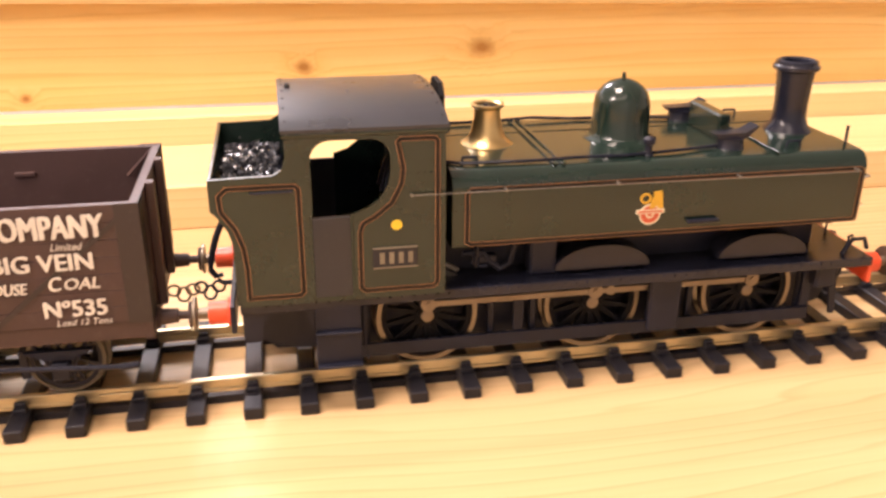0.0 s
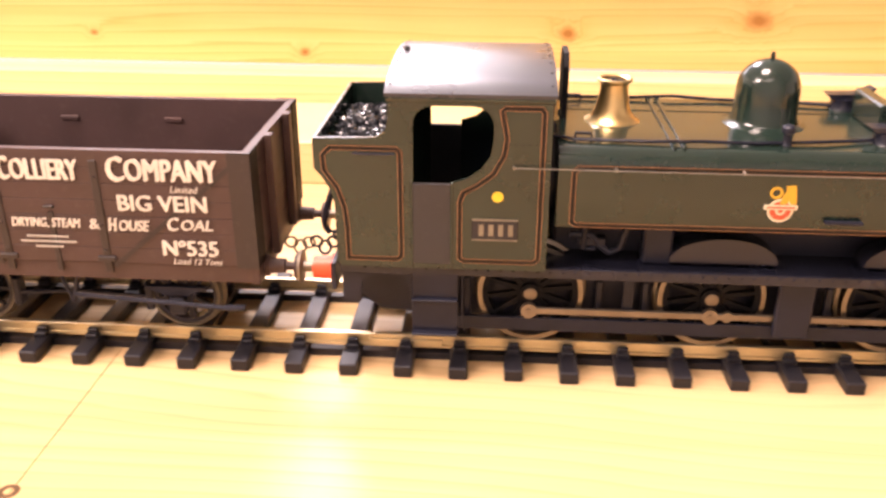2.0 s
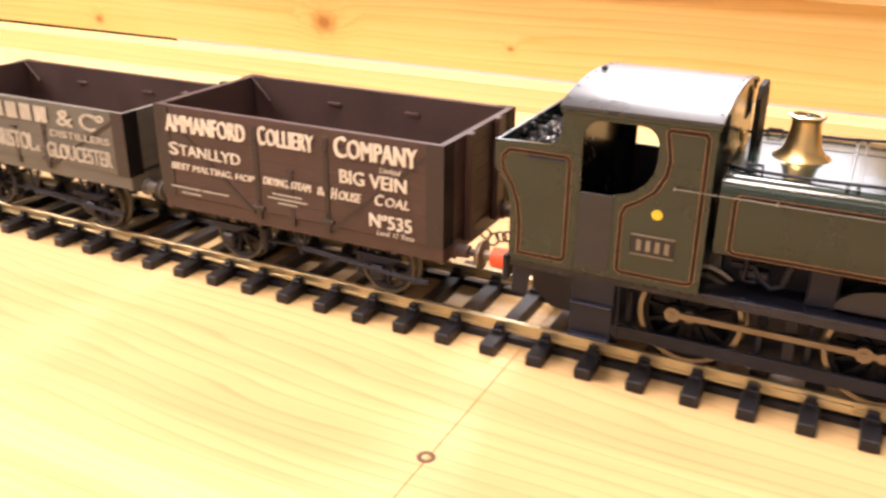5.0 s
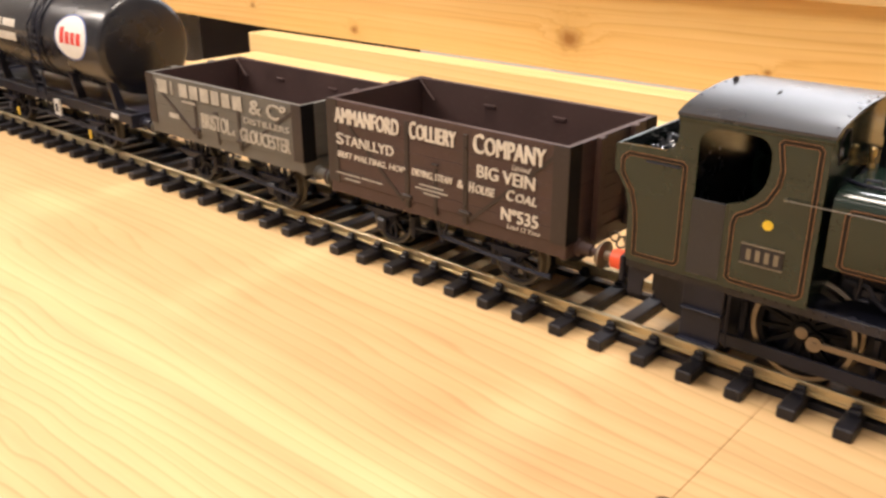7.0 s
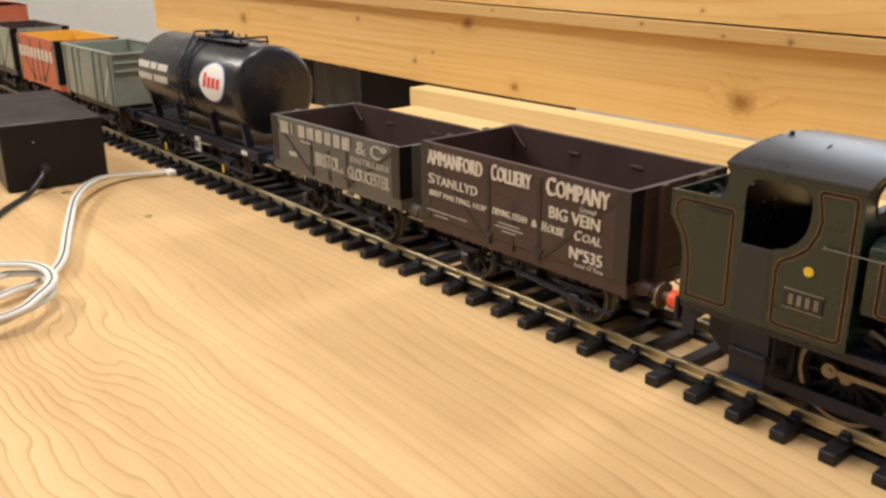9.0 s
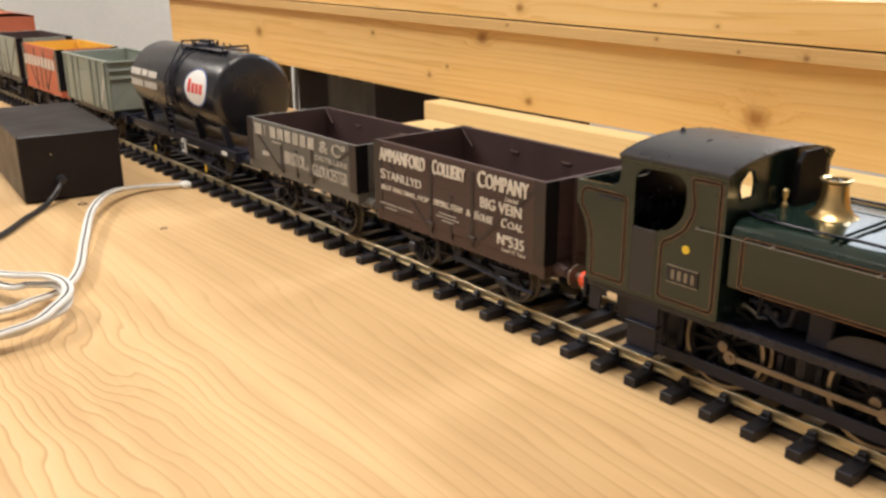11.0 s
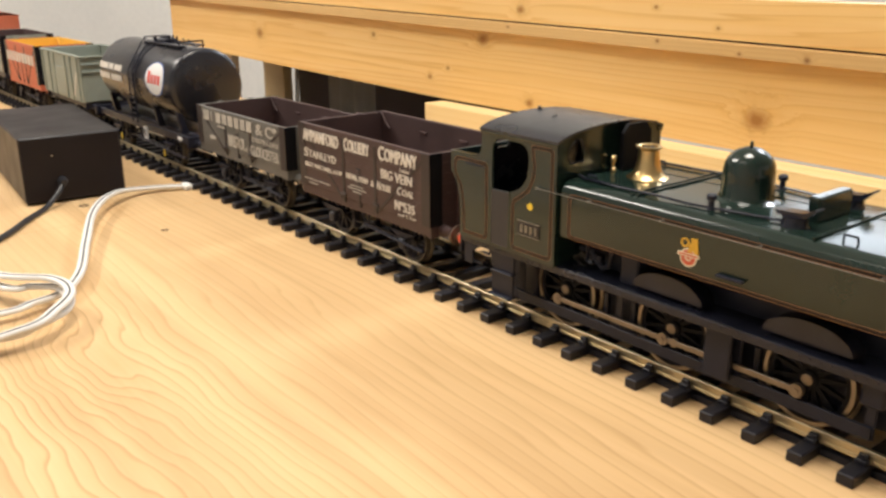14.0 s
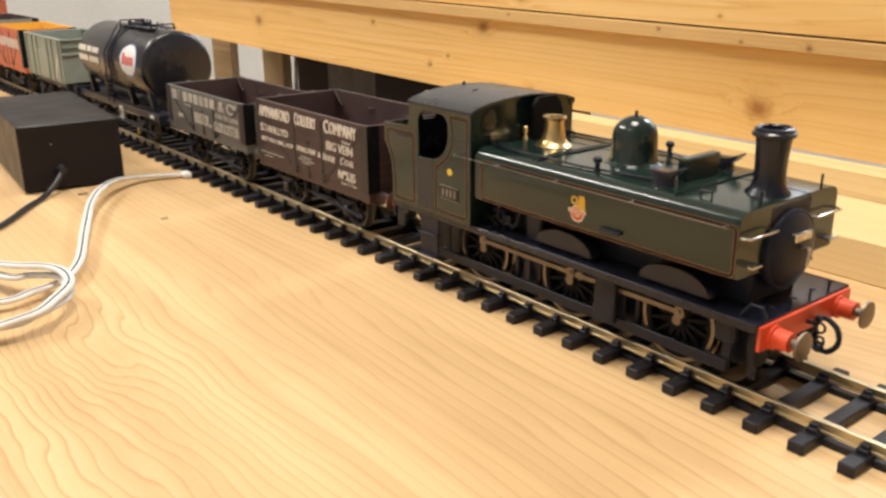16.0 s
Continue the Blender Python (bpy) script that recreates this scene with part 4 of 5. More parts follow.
            part("buffer_head", bm, STEEL, beam, "dull steel buffer head")
        bm = bmesh.new()
        tube(bm, [(xs, 0, 30), (xs + e * 3, 0, 30), (xs + e * 4.4, 0, 31), (xs + e * 4.4, 0, 32.4), (xs + e * 3, 0, 32.8)], 0.8, 8)
        for k in range(3):
            cx = xs + e * (4.5 + k * 2.6)
            cz = 29 - (k % 2) * 2.0 - (3.4 * k if e > 0 else 0)
            cx = xs + 4.6 if e > 0 else cx
            tube(bm, [(cx + 1.8 * math.cos(a), 1.2 * math.sin(a) * (k % 2), cz + 1.8 * math.sin(a)) for a in (i * math.pi / 6 for i in range(13))], 0.45, 6)
        part("coupling_hook", bm, SATIN, beam)
        bm = bmesh.new()
        tube(bm, smooth_path([(-44.6, -4, 60), (-46.4, -4, 54), (-49.4, -4, 47), (-51.2, -4, 40.5), (-51.8, -4, 36.5), (-50.2, -4, 34)], 5) if e < 0 else
             smooth_path([(xs + 0.4, 5, 29), (xs + 4, 4.5, 31), (xs + 8.5, 4, 28.5), (xs + 9.5, 3.5, 23.5), (xs + 6, 3.5, 19.5), (xs + 2.5, 4, 20.5)], 5), 0.95, 8)
        part("vacuum_pipe", bm, SATIN, beam)
    for y in (-18, -6, 6, 18):
        bm = bmesh.new()
        tube(bm, [(146, y, 35.6), (146, y, 39), (147.5, y, 39)], 0.5, 6)
        part("lamp_iron", bm, SATIN, loco)
    bm = bmesh.new()
    tube(bm, [(140, -24, 35.6), (143, -24, 40.5), (147, -24, 40.5), (148.5, -24, 37)], 0.7, 6)
    part("steam_pipe", bm, SATIN, loco)
    # running gear
    for x in (10.2, 61.6, 113.0):
        ROLLING.append((wheelset(loco, x, 22.9, 15.2, 14, TYRE, crank=4.6), x, 22.9, 15.6, 0.0))
    for s, ph in ((-1, 0.0), (1, 0.0)):
        bm = bmesh.new()
        y = s * 20.6
        for a, b in ((10.2, 61.6), (61.6, 113.0)):
            box(bm, a, b, y - 0.6, y + 0.6, -1.0, 1.0, 0.2)
        for x in (10.2, 61.6, 113.0):
            lathe(bm, [(0, y - 0.9), (2.3, y - 0.9), (2.3, y + 0.9), (0, y + 0.9)], (x, 0, 0), "y", 20)
        lathe(bm, [(0, y - 0.7), (1.6, y - 0.7), (1.6, y + 0.7), (0, y + 0.7)], (66.5, 0, 0), "y", 16)
        r = part("coupling_rod", bm, STEEL, loco, "bare steel coupling rod", at=(0, 0, 22.9))
        RODS.append(r)


# ---- wagons ----
def wagon_gear(w, x0, x1, wheelbase, sole_mat, sole_z0, sole_z1, sole_y=24.0, beam_mat=None):
    """Solebars, headstocks, buffers, axleguards, brake gear and wheels."""
    beam_mat = beam_mat or sole_mat
    mid = (x0 + x1) / 2
    for s in (-1, 1):
        bm = bmesh.new()
        box(bm, x0 + 1, x1 - 1, s * sole_y - 1, s * sole_y + 1, sole_z0, sole_z1, 0.2)
        part("solebar", bm, sole_mat, w)
    for e, x in ((1, x1), (-1, x0)):
        bm = bmesh.new()
        box(bm, min(x, x - e * 2.6), max(x, x - e * 2.6), -27.5, 27.5, sole_z0 - 0.5, sole_z1 + 1.5, 0.25)
        hs = part("headstock", bm, beam_mat, w)
        for s in (-1, 1):
            bm = bmesh.new()
            lathe(bm, [(3.2, x), (3.2, x + e * 0.8), (2.4, x + e * 1.2), (2.1, x + e * 5.6), (1.3, x + e * 5.8), (1.2, x + e * 8.4), (3.9, x + e * 8.7), (3.8, x + e * 9.4), (0, x + e * 9.8)], (0, s * 20, 30), "x", 20)
            part("buffer", bm, sole_mat if s else SATIN, hs)
        bm = bmesh.new()
        for k in range(3):
            cx = x + e * (2.5 + k * 2.8)
            tube(bm, [(cx + 1.9 * math.cos(a), 1.2 * math.sin(a) * (k % 2), 28.5 - k % 2 * 1.5 + 1.8 * math.sin(a)) for a in (i * math.pi / 6 for i in range(13))], 0.4, 6)
        part("coupling", bm, STEEL, hs)
    for dx in (-wheelbase / 2, wheelbase / 2):
        ax = mid + dx
        for s in (-1, 1):
            bm = bmesh.new()
            y = s * 22.5
            for a, b in (((-8, sole_z0), (-2.6, 17)), ((8, sole_z0), (2.6, 17)), ((-2.6, sole_z0), (-2.6, 13.5)), ((2.6, sole_z0), (2.6, 13.5))):
                rod(bm, (ax + a[0], y, a[1]), (ax + b[0], y, b[1]), 0.6, 6)
            box(bm, ax - 2.6, ax + 2.6, min(y, s * 26), max(y, s * 26), 15, 20.5, 0.7)
            for k in range(4):
                box(bm, ax - 9 + k * 1.6, ax + 9 - k * 1.6, s * 24.3 - 1, s * 24.3 + 1, 23.6 - k * 0.7, 24.2 - k * 0.7)
            part("axleguard", bm, SATIN, w)
        ROLLING.append((wheelset(w, ax, 18.4, 10.6, 8, WAGON_TYRE, width=4.2), ax, 18.4, 10.6, random.uniform(0, 90)))
    bm = bmesh.new()
    rod(bm, (mid + 3, -27.5, 22), (x1 - 10, -28.2, 19.5), 0.75, 8)
    rod(bm, (x1 - 10, -28.2, 19.5), (x1 - 5, -28.2, 19.8), 1.0, 8)
    part("brake_lever", bm, SATIN, w)
    bm = bmesh.new()
    rod(bm, (mid + 3, 27.5, 22), (x0 + 10, 28.2, 19.5), 0.75, 8)
    part("brake_lever", bm, SATIN, w)
    for s in (-1, 1):
        bm = bmesh.new()
        for o in (-3.2, 3.2):
            rod(bm, (mid + o, s * 24, sole_z0 + 1), (mid, s * 24, 18), 0.7, 6)
        part("v_hanger", bm, SATIN, w)
        for d in (-1, 1):
            bm = bmesh.new()
            rod(bm, (mid, s * 18, 18), (mid + d * (wheelbase / 2 - 12), s * 18, 17), 0.7, 6)
            part("push_rod", bm, SATIN, w)
            bm = bmesh.new()
            box(bm, mid + d * (wheelbase / 2 - 11) - 1.2, mid + d * (wheelbase / 2 - 11) + 1.2, s * 17 - 2, s * 17 + 2, 12.5, 22, 0.4)
            part("brake_block", bm, SATIN, w)
    bm = bmesh.new()
    box(bm, x0 + 3, x1 - 3, -16, 16, 25, sole_z1, 0.5)
    part("underframe", bm, SATIN, w)


def plank_body(w, x0, x1, z0, z1, planks, outer, inner, door=(0, 0), corner=SATIN):
    """A planked open body: every side and end plank is a piece; doors, straps and corner plates on it."""
    h = (z1 - z0) / planks
    for i in range(planks):
        a, b = z0 + i * h, z0 + (i + 1) * h - 0.07
        for y0, y1 in ((-28, -26.2), (26.2, 28)):
            bm = bmesh.new()
            box(bm, x0, x1, y0, y1, a, b, 0.07)
            part("plank", bm, outer if y0 < 0 else inner, w)
        for xa, xb in ((x0, x0 + 1.8), (x1 - 1.8, x1)):
            bm = bmesh.new()
            box(bm, xa, xb, -26.15, 26.15, a, b, 0.07)
            part("plank", bm, outer, w)
    bm = bmesh.new()
    box(bm, x0 + 1.8, x1 - 1.8, -26.15, 26.15, z0 - 0.6, z0 + 0.8)
    part("wagon_floor", bm, inner, w)
    # inside lining sheet of the near side
    bm = bmesh.new()
    box(bm, x0 + 1.9, x1 - 1.9, -26.1, -25.6, z0 + 0.9, z1 - 0.2)
    box(bm, x0 + 1.9, x1 - 1.9, 25.6, 26.1, z0 + 0.9, z1 - 0.2)
    part("side_lining", bm, inner, w)
    for xa, xb in ((x0 + 1.85, x0 + 2.4), (x1 - 2.4, x1 - 1.85)):
        bm = bmesh.new()
        box(bm, xa, xb, -25.5, 25.5, z0 + 0.9, z1 - 0.2)
        part("end_lining", bm, inner, w)
    d0, d1 = door
    for s in (-1, 1):
        y = s * 28.0
        for x in (d0, d1):
            bm = bmesh.new()
            box(bm, x - 1.1, x + 1.1, y - 0.35, y + 0.35, z0 - 3, z1 - 3, 0.15)
            for z in (z0 + 4, z0 + 12, z1 - 8):
                lathe(bm, [(0.5, 0), (0.3, s * 0.5), (0, s * 0.55)], (x, y + s * 0.3, z), "y", 6)
            part("door_strap", bm, IRON, w)
            bm = bmesh.new()
            box(bm, x - 2.6, x + 2.6, y + s * 0.3 - 0.5, y + s * 0.3 + 0.5, z0 + 0.6, z0 + 2.2, 0.2)
            part("strap_foot", bm, IRON, w)
        bm = bmesh.new()
        xm = (d0 + d1) / 2
        box(bm, xm - 0.8, xm + 0.8, y - 0.3, y + 0.3, z0 - 3, z0 + 0.45 * (z1 - z0), 0.15)
        rod(bm, (xm - 1.4, y + s * 0.5, z0 + 0.5 * (z1 - z0)), (xm + 1.4, y + s * 0.5, z0 + 0.5 * (z1 - z0)), 0.5, 6)
        part("door_spring", bm, IRON, w)
        for k, (xa, xb) in enumerate(((x0 + 4, d0 - 2), (x1 - 4, d1 + 2))):
            bm = bmesh.new()
            a, b = Vector((xa, z1 - 3)), Vector((xb, z0 - 1))
            d = (b - a).normalized()
            nrm = Vector((-d.y, d.x)) * 0.7
            plate(bm, [tuple(a + nrm), tuple(b + nrm), tuple(b - nrm), tuple(a - nrm)], [], y, y + s * 0.3)
            part("diagonal_strap", bm, IRON, w)
        for x in (x0, x1):
            e = 1 if x == x1 else -1
            bm = bmesh.new()
            box(bm, min(x - e * 6.0, x + e * 0.25), max(x - e * 6.0, x + e * 0.25), min(y, y + s * 0.3), max(y, y + s * 0.3), z0 - 0.5, z1 + 0.1, 0.05)
            part("corner_plate", bm, corner, w, "dark corner plate")
            bm = bmesh.new()
            box(bm, min(x, x + e * 0.3), max(x, x + e * 0.3), min(s * 21, s * 28.2), max(s * 21, s * 28.2), z0 - 0.5, z1 + 0.1, 0.05)
            part("corner_plate", bm, MATT_SHADE_BLACK, w, "dull black end corner plate")
    for e, x in ((1, x1), (-1, x0)):
        for y in (-11, 11):
            bm = bmesh.new()
            box(bm, min(x, x + e * 2.2), max(x, x + e * 2.2), y - 1.6, y + 1.6, z0 - 3, z1 + 0.3, 0.2)
            part("end_pillar", bm, outer, w)
    for s in (-1, 1):
        y = s * 25.4
        for x in (d0 - 3, d1 + 3):
            bm = bmesh.new()
            box(bm, x - 3, x + 3, y - 0.5, y + 0.5, z1 - 8, z1 - 6.6, 0.2)
            part("door_hinge", bm, inner, w)
        for xe, e in ((x0 + 2, -1), (x1 - 2, 1)):
            bm = bmesh.new()
            rod(bm, (xe, y * 0.97, z1 - 0.6), (xe - e * 8, y * 0.97, z1 - 9), 0.6, 6)
            part("corner_brace", bm, inner, w)


def colliery_wagon():
    w = thing("coal_wagon", "empty reddish-brown seven-plank model coal wagon with white lettering", "wagon")
    VEHICLES.append(w)
    x0, x1 = -181.0, -66.0
    plank_body(w, x0, x1, 33.2, 67.6, 7, BROWN, INNER, (-137.5, -109.0), IRON)
    wagon_gear(w, x0, x1, 63.0, BROWN, 27.6, 33.0, 26.4)
    y = -28.42
    for text, a, b, c, d, bold, sh in (
            ("AMMANFORD", -176, -141.2, 58.2, 64.6, 0.05, 0), ("COLLIERY", -135.4, -113.3, 58.6, 65.0, 0.05, 0), ("COMPANY", -105, -75, 58.8, 65.6, 0.05, 0),
            ("Limited", -88.4, -80.6, 55.6, 57.6, 0, 0.3), ("STANLLYD", -175.6, -144, 49.4, 53.8, 0.03, 0), ("BIG VEIN", -103.3, -78.8, 49.9, 54.6, 0.045, 0),
            ("BEST MALTING, HOP", -175.3, -138.4, 43.5, 46.3, 0.03, 0.2), ("DRYING, STEAM", -134.6, -115, 43.8, 47.0, 0.03, 0.2), ("&", -112.4, -109.6, 44, 47, 0.03, 0),
            ("HOUSE", -107, -95.5, 43.6, 47.2, 0.045, 0.2), ("COAL", -90.2, -77.8, 44.2, 47.8, 0.045, 0.2),
            ("N\u00ba535", -92.4, -77, 36.3, 41.0, 0.045, 0), ("Load 12 Tons", -90, -76, 33.6, 35.4, 0, 0.3)):
        if text in ("COLLIERY", "COMPANY", "STANLLYD", "HOUSE", "COAL"):
            first = a + (b - a) * 1.0 / len(text)
            lettering("lettering", text[0], a, first, c - 0.1, d + 0.3, y, WHITE, w, bold, sh)
            lettering("lettering", text[1:], first + 0.7, b, c + 0.1, d - 0.3, y, WHITE, w, bold, sh)
        else:
            lettering("lettering", text, a, b, c, d, y, WHITE, w, bold, sh)
    bars("small_lettering", [(-176.5, -163), (-162, -150.5)], 36.6, 37.2, -28.45, FADED_WHITE, w)
    bars("small_lettering", [(-172, -163)], 34.6, 35.2, -28.45, FADED_WHITE, w)
    for z, a, b in ((41.0, -131, -119), (39.4, -133, -117), (37.8, -129, -121)):
        bars("small_lettering", [(a, b)], z, z + 0.55, -28.45, FADED_WHITE, w)


def distillers_wagon():
    w = thing("open_wagon", "empty dark grey low-sided model open wagon with white lettering", "wagon")
    VEHICLES.append(w)
    x0, x1 = -314.0, -197.5
    plank_body(w, x0, x1, 36.5, 61.4, 5, WAGON_GREY, INNER, (-274, -240.5), IRON)
    wagon_gear(w, x0, x1, 63.0, WAGON_GREY, 30.8, 36.4, 26.4)
    y = -28.42
    z0, z1 = 52.8, 59.4
    spans = [(-304, -295.5), (-292.6, -291.2)]
    x = -285.5
    for width in (6.6, 6.6, 6.6, 6, 6, 6.6):
        spans.append((x, x + width))
        x += width + 2.0
    bars("owner_bar", [s for s in spans], z0, z1, -28.45, FADED_WHITE, w)
    lettering("lettering", "&", -231.6, -223.4, 52.8, 59.2, y, FADED_WHITE, w, 0.045)
    lettering("lettering", "C\u00ba", -219.5, -207, 52.6, 59.4, y, FADED_WHITE, w, 0.045)
    lettering("lettering", "DISTILLERS", -236.4, -205.4, 47.8, 50.6, y, FADED_WHITE, w, 0.045)
    lettering("lettering", "BRISTOL", -269, -246.8, 40.0, 47.4, y, FADED_WHITE, w, 0.045)
    lettering("lettering", "&", -246, -243.6, 40.0, 42.6, y, FADED_WHITE, w, 0.045)
    lettering("lettering", "GLOUCESTER", -239.6, -205.4, 38.8, 45.2, y, FADED_WHITE, w, 0.045)
    bars("small_lettering", [(-296, -288)], 41, 43.4, -28.45, FADED_WHITE, w)
    bars("small_lettering", [(-284, -273)], 50.2, 51.2, -28.45, FADED_WHITE, w)


def tank_wagon():
    w = thing("tank_wagon", "black model oil tank wagon with a white oval sign", "wagon")
    VEHICLES.append(w)
    x0, x1 = -528.0, -335.0
    wagon_gear(w, x0, x1, 104.0, SATIN, 28.0, 33.5, 23.0)
    bm = bmesh.new()
    r, cz, a, b = 27.5, 66.0, -507.0, -356.0
    prof = [(0, a), (r * 0.5, a + 0.7), (r * 0.85, a + 2.2), (r * 0.955, a + 3.2), (r * 0.99, a + 4.4), (r, a + 6), (r, b - 6), (r * 0.99, b - 4.4), (r * 0.955, b - 3.2), (r * 0.85, b - 2.2), (r * 0.5, b - 0.7), (0, b)]
    lathe(bm, prof, (0, 0, cz), "x", 56)
    barrel = part("barrel", bm, TANK_BLACK, w)
    bm = bmesh.new()
    for x in (-432, -424):
        lathe(bm, [(r, x - 1.6), (r + 0.5, x - 1.6), (r + 0.5, x + 1.6), (r, x + 1.6)], (0, 0, cz), "x", 56)
    part("barrel_band", bm, SATIN, barrel)
    for s in (-1, 1):
        bm = bmesh.new()
        for y in (26.8, 31.0):
            rod(bm, (-428 + (y - 29) * 2.4, s * 29.4, 34), (-428 + (y - 29) * 2.4, s * 29.0, 74), 0.6, 6)
            rod(bm, (-428 + (y - 29) * 2.4, s * 29.0, 74), (-428 + (y - 29) * 2.4, s * 16, 95), 0.6, 6)
        for k in range(10):
            z = 37 + k * 4
            rod(bm, (-433, s * 29.2, z), (-423, s * 29.2, z), 0.5, 6)
        part("ladder", bm, SATIN, w)
    bm = bmesh.new()
    box(bm, -448, -380, -10, -4, 93.4, 94.4, 0.2)
    box(bm, -448, -380, 4, 10, 93.4, 94.4, 0.2)
    for x in (-447, -381):
        for y in (-9, 9):
            rod(bm, (x, y, 90), (x, y, 97), 0.6, 6)
        rod(bm, (x, -9, 97), (x, 9, 97), 0.6, 6)
    part("walkway", bm, SATIN, w)
    bm = bmesh.new()
    lathe(bm, [(8, 92), (8, 95.5), (7, 96.5), (3, 97), (0, 97)], (-428, 0, 0))
    rod(bm, (-436, 0, 97.2), (-418, 0, 98.6), 0.9, 8)
    for a in range(6):
        rod(bm, (-428 + 8.6 * math.cos(a), 8.6 * math.sin(a), 94), (-428 + 8.6 * math.cos(a), 8.6 * math.sin(a), 98), 0.8, 6)
    part("manhole", bm, SATIN, w)
    for x in (-492, -452, -400, -358):
        for s in (-1, 1):
            bm = bmesh.new()
            plate_x(bm, [(s * 17.5, 34), (s * 22.5, 34), (s * 25.2, 50), (s * 21.2, 48.5)], [], x - 1.6, x + 1.6)
            part("saddle", bm, SATIN, w)

    def on_barrel(name, pts, mt, lift):
        """A sign bent round the barrel: outline in x and angle up from the side."""
        bm = bmesh.new()
        n = len(pts)
        mx, ma = sum(p[0] for p in pts) / n, sum(p[1] for p in pts) / n
        rings = []
        for f in (1.0, 0.66, 0.33):
            rings.append([bm.verts.new((mx + (x - mx) * f, -(r + lift) * math.cos((ma + (q - ma) * f) / r), cz + (r + lift) * math.sin((ma + (q - ma) * f) / r))) for x, q in pts])
        c = bm.verts.new((mx, -(r + lift) * math.cos(ma / r), cz + (r + lift) * math.sin(ma / r)))
        for ra, rb in zip(rings, rings[1:]):
            for i in range(n):
                bm.faces.new((ra[i], ra[(i + 1) % n], rb[(i + 1) % n], rb[i]))
        for i in range(n):
            bm.faces.new((rings[-1][i], rings[-1][(i + 1) % n], c))
        return part(name, bm, mt, barrel)

    def strip(x0s, x1s, q0, q1):
        k = 8
        return [(x0s + (x1s - x0s) * i / k, q0) for i in range(k)] + [(x1s, q0 + (q1 - q0) * i / k) for i in range(k)] + [(x1s - (x1s - x0s) * i / k, q1) for i in range(k)] + [(x0s, q1 - (q1 - q0) * i / k) for i in range(k)]

    cx, cq = -388.0, 5.2
    on_barrel("sign_rim", [(cx + 17.6 * math.cos(a), cq + 13.0 * math.sin(a)) for a in (2 * math.pi * i / 36 for i in range(36))], SIGN_BLUE, 0.12)
    on_barrel("sign_oval", [(cx + 16.4 * math.cos(a), cq + 12.0 * math.sin(a)) for a in (2 * math.pi * i / 36 for i in range(36))], SIGN_WHITE, 0.22)
    for k in range(4):
        xa = cx - 11.5 + k * 6.0
        on_barrel("sign_bar", strip(xa, xa + 4.4, cq - 4.0, cq + (5.0 if k == 0 else 2.6)), SIGN_RED, 0.34)
    for xa, xb, qa, qb in ((-503, -484, 4.6, 9.4), (-482, -472, 4.8, 9.4), (-470, -454, 4.6, 9.2), (-503, -480, -3.6, 1.2), (-477, -454, -3.6, 1.2)):
        on_barrel("sign_bar", strip(xa, xb, qa, qb), WHITE, 0.2)
    bm = bmesh.new()
    box(bm, -424, -418, -25.6, -24.2, 21, 31, 0.2)
    part("label_clip", bm, SIGN_WHITE, w, "white paper label clip")
    bm = bmesh.new()
    box(bm, -422.4, -419.6, -25.75, -25.6, 23.5, 28.5)
    part("label_bar", bm, SATIN, w)
    bm = bmesh.new()
    box(bm, -361, -354, -24.6, -24.1, 29.5, 32, 0.1)
    part("data_panel", bm, SIGN_WHITE, w)
    for x in (-472, -384):
        bm = bmesh.new()
        box(bm, x - 1.2, x + 1.2, -26.6, -26.0, 13.5, 19, 0.3)
        part("axlebox_cover", bm, YELLOW, w, "yellow axlebox cover")


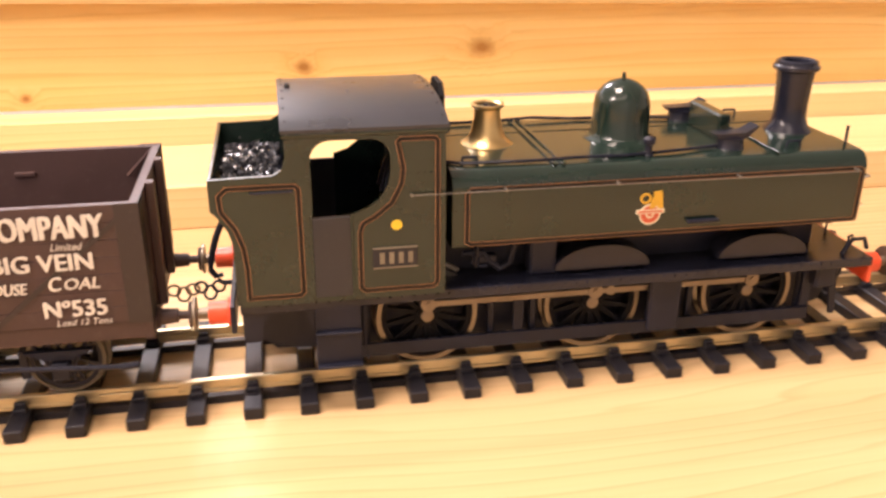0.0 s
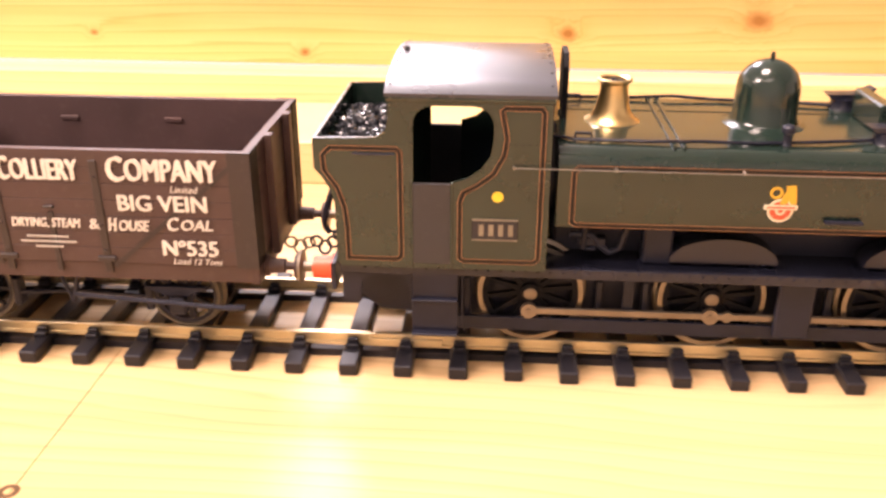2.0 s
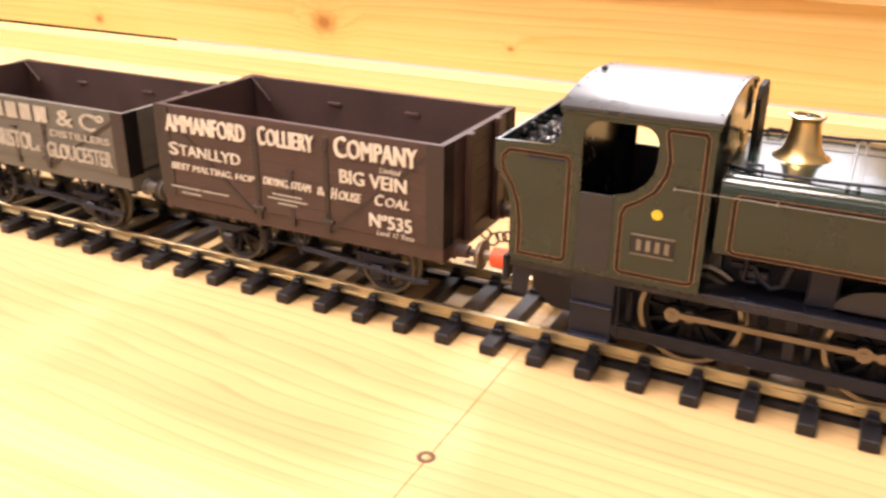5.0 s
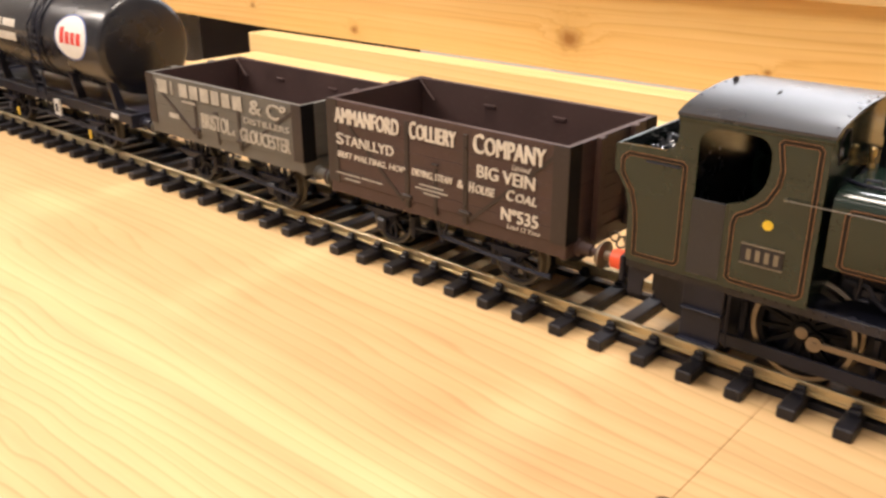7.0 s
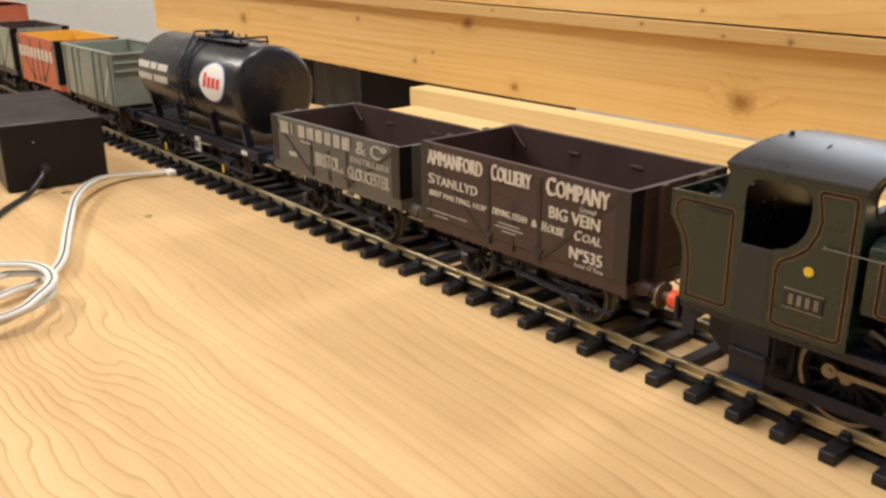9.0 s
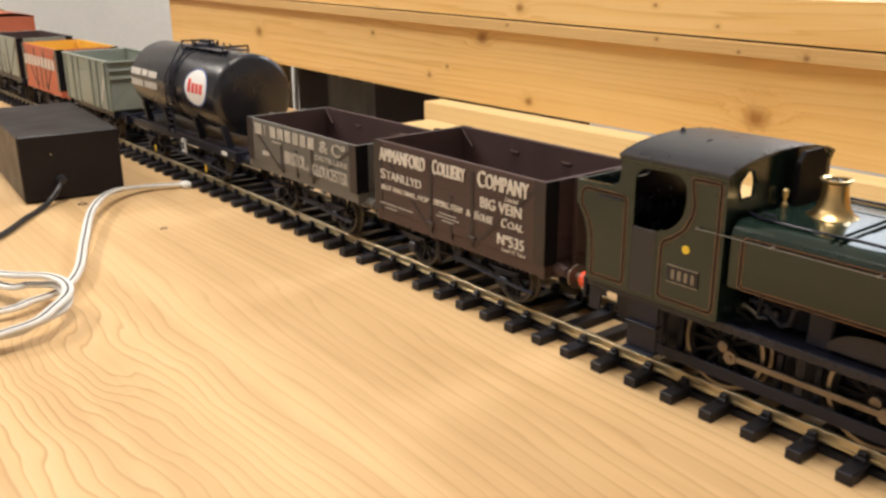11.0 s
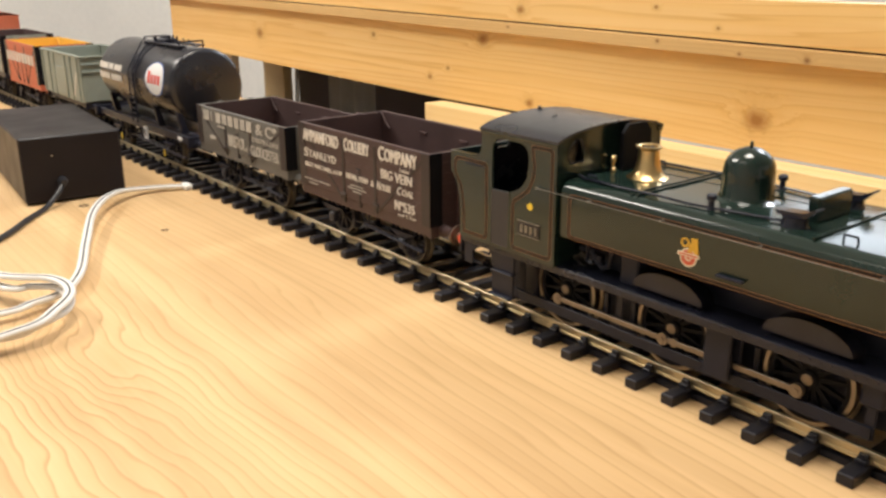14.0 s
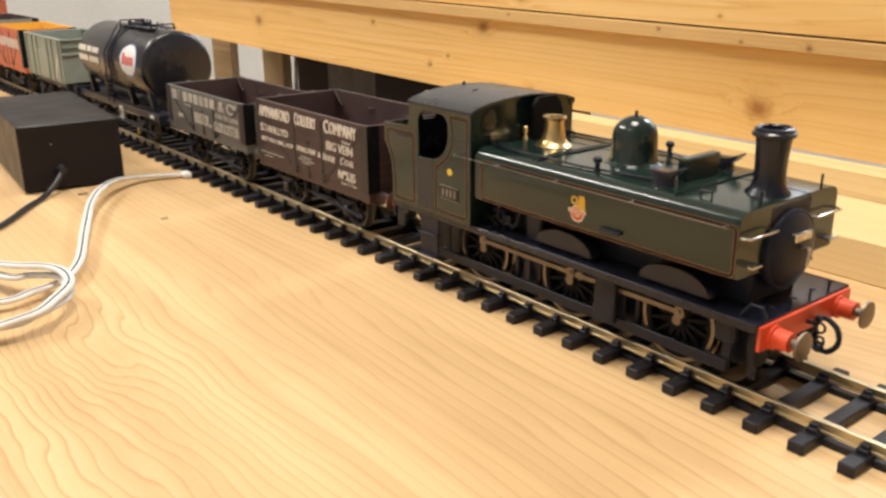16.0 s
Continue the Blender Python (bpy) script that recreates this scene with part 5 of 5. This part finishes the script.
def mineral_wagon():
    w = thing("mineral_wagon", "empty pale grey steel model mineral wagon with a white stripe", "wagon")
    VEHICLES.append(w)
    x0, x1 = -668.0, -553.0
    for s in (-1, 1):
        bm = bmesh.new()
        box(bm, x0, x1, s * 28 - 0.6, s * 28 + 0.6, 34, 74.2, 0.2)
        sd = part("side_sheet", bm, PALE_GREY, w)
        for x in (x0 + 6, x0 + 26, x0 + 41, x1 - 41, x1 - 26, x1 - 6):
            bm = bmesh.new()
            box(bm, x - 1.2, x + 1.2, s * 29.1 - 1, s * 29.1 + 1, 34, 73.5, 0.3)
            part("rib", bm, PALE_GREY, sd)
        bm = bmesh.new()
        box(bm, x0 + 43, x1 - 43, s * 28.9 - 0.5, s * 28.9 + 0.5, 36, 62, 0.4)
        part("side_door", bm, PALE_GREY, sd)
        bm = bmesh.new()
        box(bm, x0 - 0.5, x1 + 0.5, s * 28 - 1.4, s * 28 + 1.4, 73.4, 75, 0.3)
        part("top_rail", bm, PALE_GREY, sd)
        bm = bmesh.new()
        a, b = Vector((x1 - 24, 38)), Vector((x1 - 8, 66))
        nrm = Vector((-(b - a).y, (b - a).x)).normalized() * 1.3
        plate(bm, [tuple(a + nrm), tuple(b + nrm), tuple(b - nrm), tuple(a - nrm)], [], s * 28.55, s * 28.75)
        part("stripe", bm, WHITE, sd, "white diagonal stripe")
    for e, x in ((1, x1), (-1, x0)):
        bm = bmesh.new()
        box(bm, x - 0.6, x + 0.6, -27.3, 27.3, 34, 74.2, 0.2)
        en = part("end_sheet", bm, PALE_GREY, w)
        bm = bmesh.new()
        for z in (60, 66.5, 73.2):
            box(bm, min(x, x + e * 2), max(x, x + e * 2), -28, 28, z, z + 1.6, 0.3)
        for s in (-1, 1):
            plate_x(bm, [(s * 27, 35), (s * 3, 35), (s * 3, 36.4), (s * 16, 52), (s * 27, 36.6)], [], x, x + e * 1.4)
        part("end_rib", bm, PALE_GREY, en)
    bm = bmesh.new()
    box(bm, x0 + 1, x1 - 1, -27, 27, 33.6, 34.6)
    part("wagon_floor", bm, PALE_GREY, w)
    wagon_gear(w, x0, x1, 63.0, SATIN, 28.5, 33.4, 24.0)


def orange_wagon():
    w = thing("open_wagon", "orange seven-plank model open wagon with a yellow inside", "wagon")
    VEHICLES.append(w)
    x0, x1 = -806.0, -691.0
    plank_body(w, x0, x1, 36, 74.4, 7, ORANGE, YELLOW_IN, (-764, -733), BLACK)
    wagon_gear(w, x0, x1, 63.0, ORANGE, 30.0, 35.8, 26.4)
    x = -800.0
    spans = []
    for k in range(9):
        spans.append((x, x + 7.4))
        x += 11.4
    bars("owner_bar", spans, 54, 64, -28.4, WHITE, w)


def far_wagons():
    w = thing("open_wagon", "pale grey model open wagon with a dark brown inside", "wagon")
    VEHICLES.append(w)
    plank_body(w, -943.0, -828.0, 36, 76.5, 7, PALE_GREY, INNER, (-901, -870), BLACK)
    wagon_gear(w, -943.0, -828.0, 63.0, SATIN, 30, 35.8, 26.4)
    for label, mt, x0, x1, top in (("red model box van with dark ends", ORANGE, -1080.0, -965.0, 92), ("lime green model box van", LIME, -1217.0, -1102.0, 94)):
        w = thing("box_van", label, "van")
        VEHICLES.append(w)
        bm = bmesh.new()
        box(bm, x0, x1, -28, 28, 34, top, 0.6)
        part("body", bm, mt, w)
        bm = bmesh.new()
        rf = [(-29 + 58 * i / 10, top + 5 * (1 - ((-29 + 5.8 * i) / 29) ** 2)) for i in range(11)]
        plate_x(bm, rf + [(a, b - 0.8) for a, b in rf[::-1]], [], x0 - 1, x1 + 1)
        part("roof", bm, mt, w)
        for s in (-1, 1):
            bm = bmesh.new()
            for x in (x0 + 40, x0 + 57, x0 + 74):
                box(bm, x - 1, x + 1, s * 28.4 - 0.6, s * 28.4 + 0.6, 36, top - 2, 0.2)
            part("door_post", bm, mt, w)
        wagon_gear(w, x0, x1, 63.0, SATIN, 28.5, 33.4, 24.0)


# ---- things on the table ----
def power_box():
    pb = thing("power_supply", "black plastic power supply box on the table", "power supply", at=(-686, -100, 0))
    pb.rotation_euler = (0, 0, radians(-5))
    bm = bmesh.new()
    box(bm, -140, 0, -31, 31, 1.0, 43.8, 1.1)
    part("case", bm, BRICK_BLACK, pb)
    bm = bmesh.new()
    for x in (-130, -10):
        for y in (-24, 24):
            lathe(bm, [(3, 0), (3, 1.2), (0, 1.2)], (x, y, 0), "z", 12)
    part("foot", bm, SATIN, pb)
    bm = bmesh.new()
    lathe(bm, [(3.4, -1), (3.2, 2.5), (2.0, 7), (0, 7)], (0, -8, 14), "x", 16)
    part("cable_collar", bm, CABLE_BLACK, pb)
    bm = bmesh.new()
    lathe(bm, [(0, 0.2), (0.5, 0.2), (0.5, -0.2)], (0.1, -12, 31), "x", 10)
    part("screw_head", bm, HANDRAIL, pb)


def cables():
    bm = bmesh.new()
    tube(bm, smooth_path([(-683, -108.5, 14.5), (-679, -113, 9), (-671, -124, 2.2), (-651, -140, 1.8), (-622, -161, 1.8), (-590, -195, 1.8), (-540, -250, 1.8)]), 1.7, 8)
    solo("black_cable", bm, CABLE_BLACK, "black power lead lying on the table", "cable")
    wc = thing("white_cable", "coiled white twin speaker cable with a black stripe", "cable")
    path = [(-676, -36, 2.5), (-681, -62, 4), (-664, -87, 8), (-627, -111, 9), (-573, -133, 7), (-528, -150, 6), (-508, -164, 5), (-502, -178, 5), (-501, -194, 4), (-525, -235, 3), (-590, -255, 3), (-630, -235, 3), (-600, -203, 4),
            (-523, -185, 8), (-516, -175, 8), (-503, -166, 9), (-486, -167, 9), (-475, -173, 8), (-468, -186, 7), (-467, -201, 6), (-495, -255, 4), (-565, -290, 4), (-640, -262, 4), (-620, -208, 6),
            (-532, -186, 12), (-506, -168, 13), (-487, -166, 12), (-472, -176, 11), (-463, -192, 9), (-473, -230, 6), (-535, -305, 4), (-640, -345, 3)]
    pts = smooth_path([(x + 7, y + 1, z) for x, y, z in path], 12)
    for name, off, mt, r in (("core", -1.2, CABLE_WHITE, 1.25), ("core", 1.2, CABLE_WHITE, 1.25), ("stripe", 0.0, CABLE_BLACK, 0.42)):
        bm = bmesh.new()
        q = []
        for i, p in enumerate(pts):
            d = (pts[min(i + 1, len(pts) - 1)] - pts[max(i - 1, 0)]).normalized()
            side = d.cross(Vector((0, 0, 1))).normalized()
            q.append(p + side * off + Vector((0, 0, 0.9 if name == "stripe" else 0)))
        tube(bm, q, r, 8)
        part(name, bm, mt, wc, "thin black stripe" if name == "stripe" else "")
    bm = bmesh.new()
    box(bm, -673, -663, -36, -29.5, 0.1, 4, 1.0)
    solo("track_clip", bm, CABLE_WHITE, "translucent white plug joining cable to rail", "plug")


room()
table()
timbers()
track()
locomotive()
colliery_wagon()
distillers_wagon()
tank_wagon()
mineral_wagon()
orange_wagon()
far_wagons()
power_box()
cables()
for vehicle in VEHICLES:
    settle(vehicle)


# ---- motion of the train ----
def motions():
    times = [0.5 * i for i in range(len(SHIFT))]
    for v in VEHICLES:
        walk(v, [(t, pose(s * 0.001, 0, 0)) for t, s in zip(times, SHIFT)])
    for ob, x, z, r, phase in ROLLING:
        walk(ob, [(t, pose(x * 0.001, 0, z * 0.001, 0, math.degrees(s / r) + phase, 0)) for t, s in zip(times, SHIFT)])
    for ob in RODS:
        rows = []
        for k in range(4 * (len(SHIFT) - 1) + 1):
            i, f = divmod(k, 4)
            s = SHIFT[i] if f == 0 else SHIFT[i] + (SHIFT[i + 1] - SHIFT[i]) * f / 4
            a = s / 15.6
            rows.append((k * 0.125, pose(0.0046 * math.sin(a), 0, 0.0229 + 0.0046 * math.cos(a))))
        walk(ob, rows)


motions()
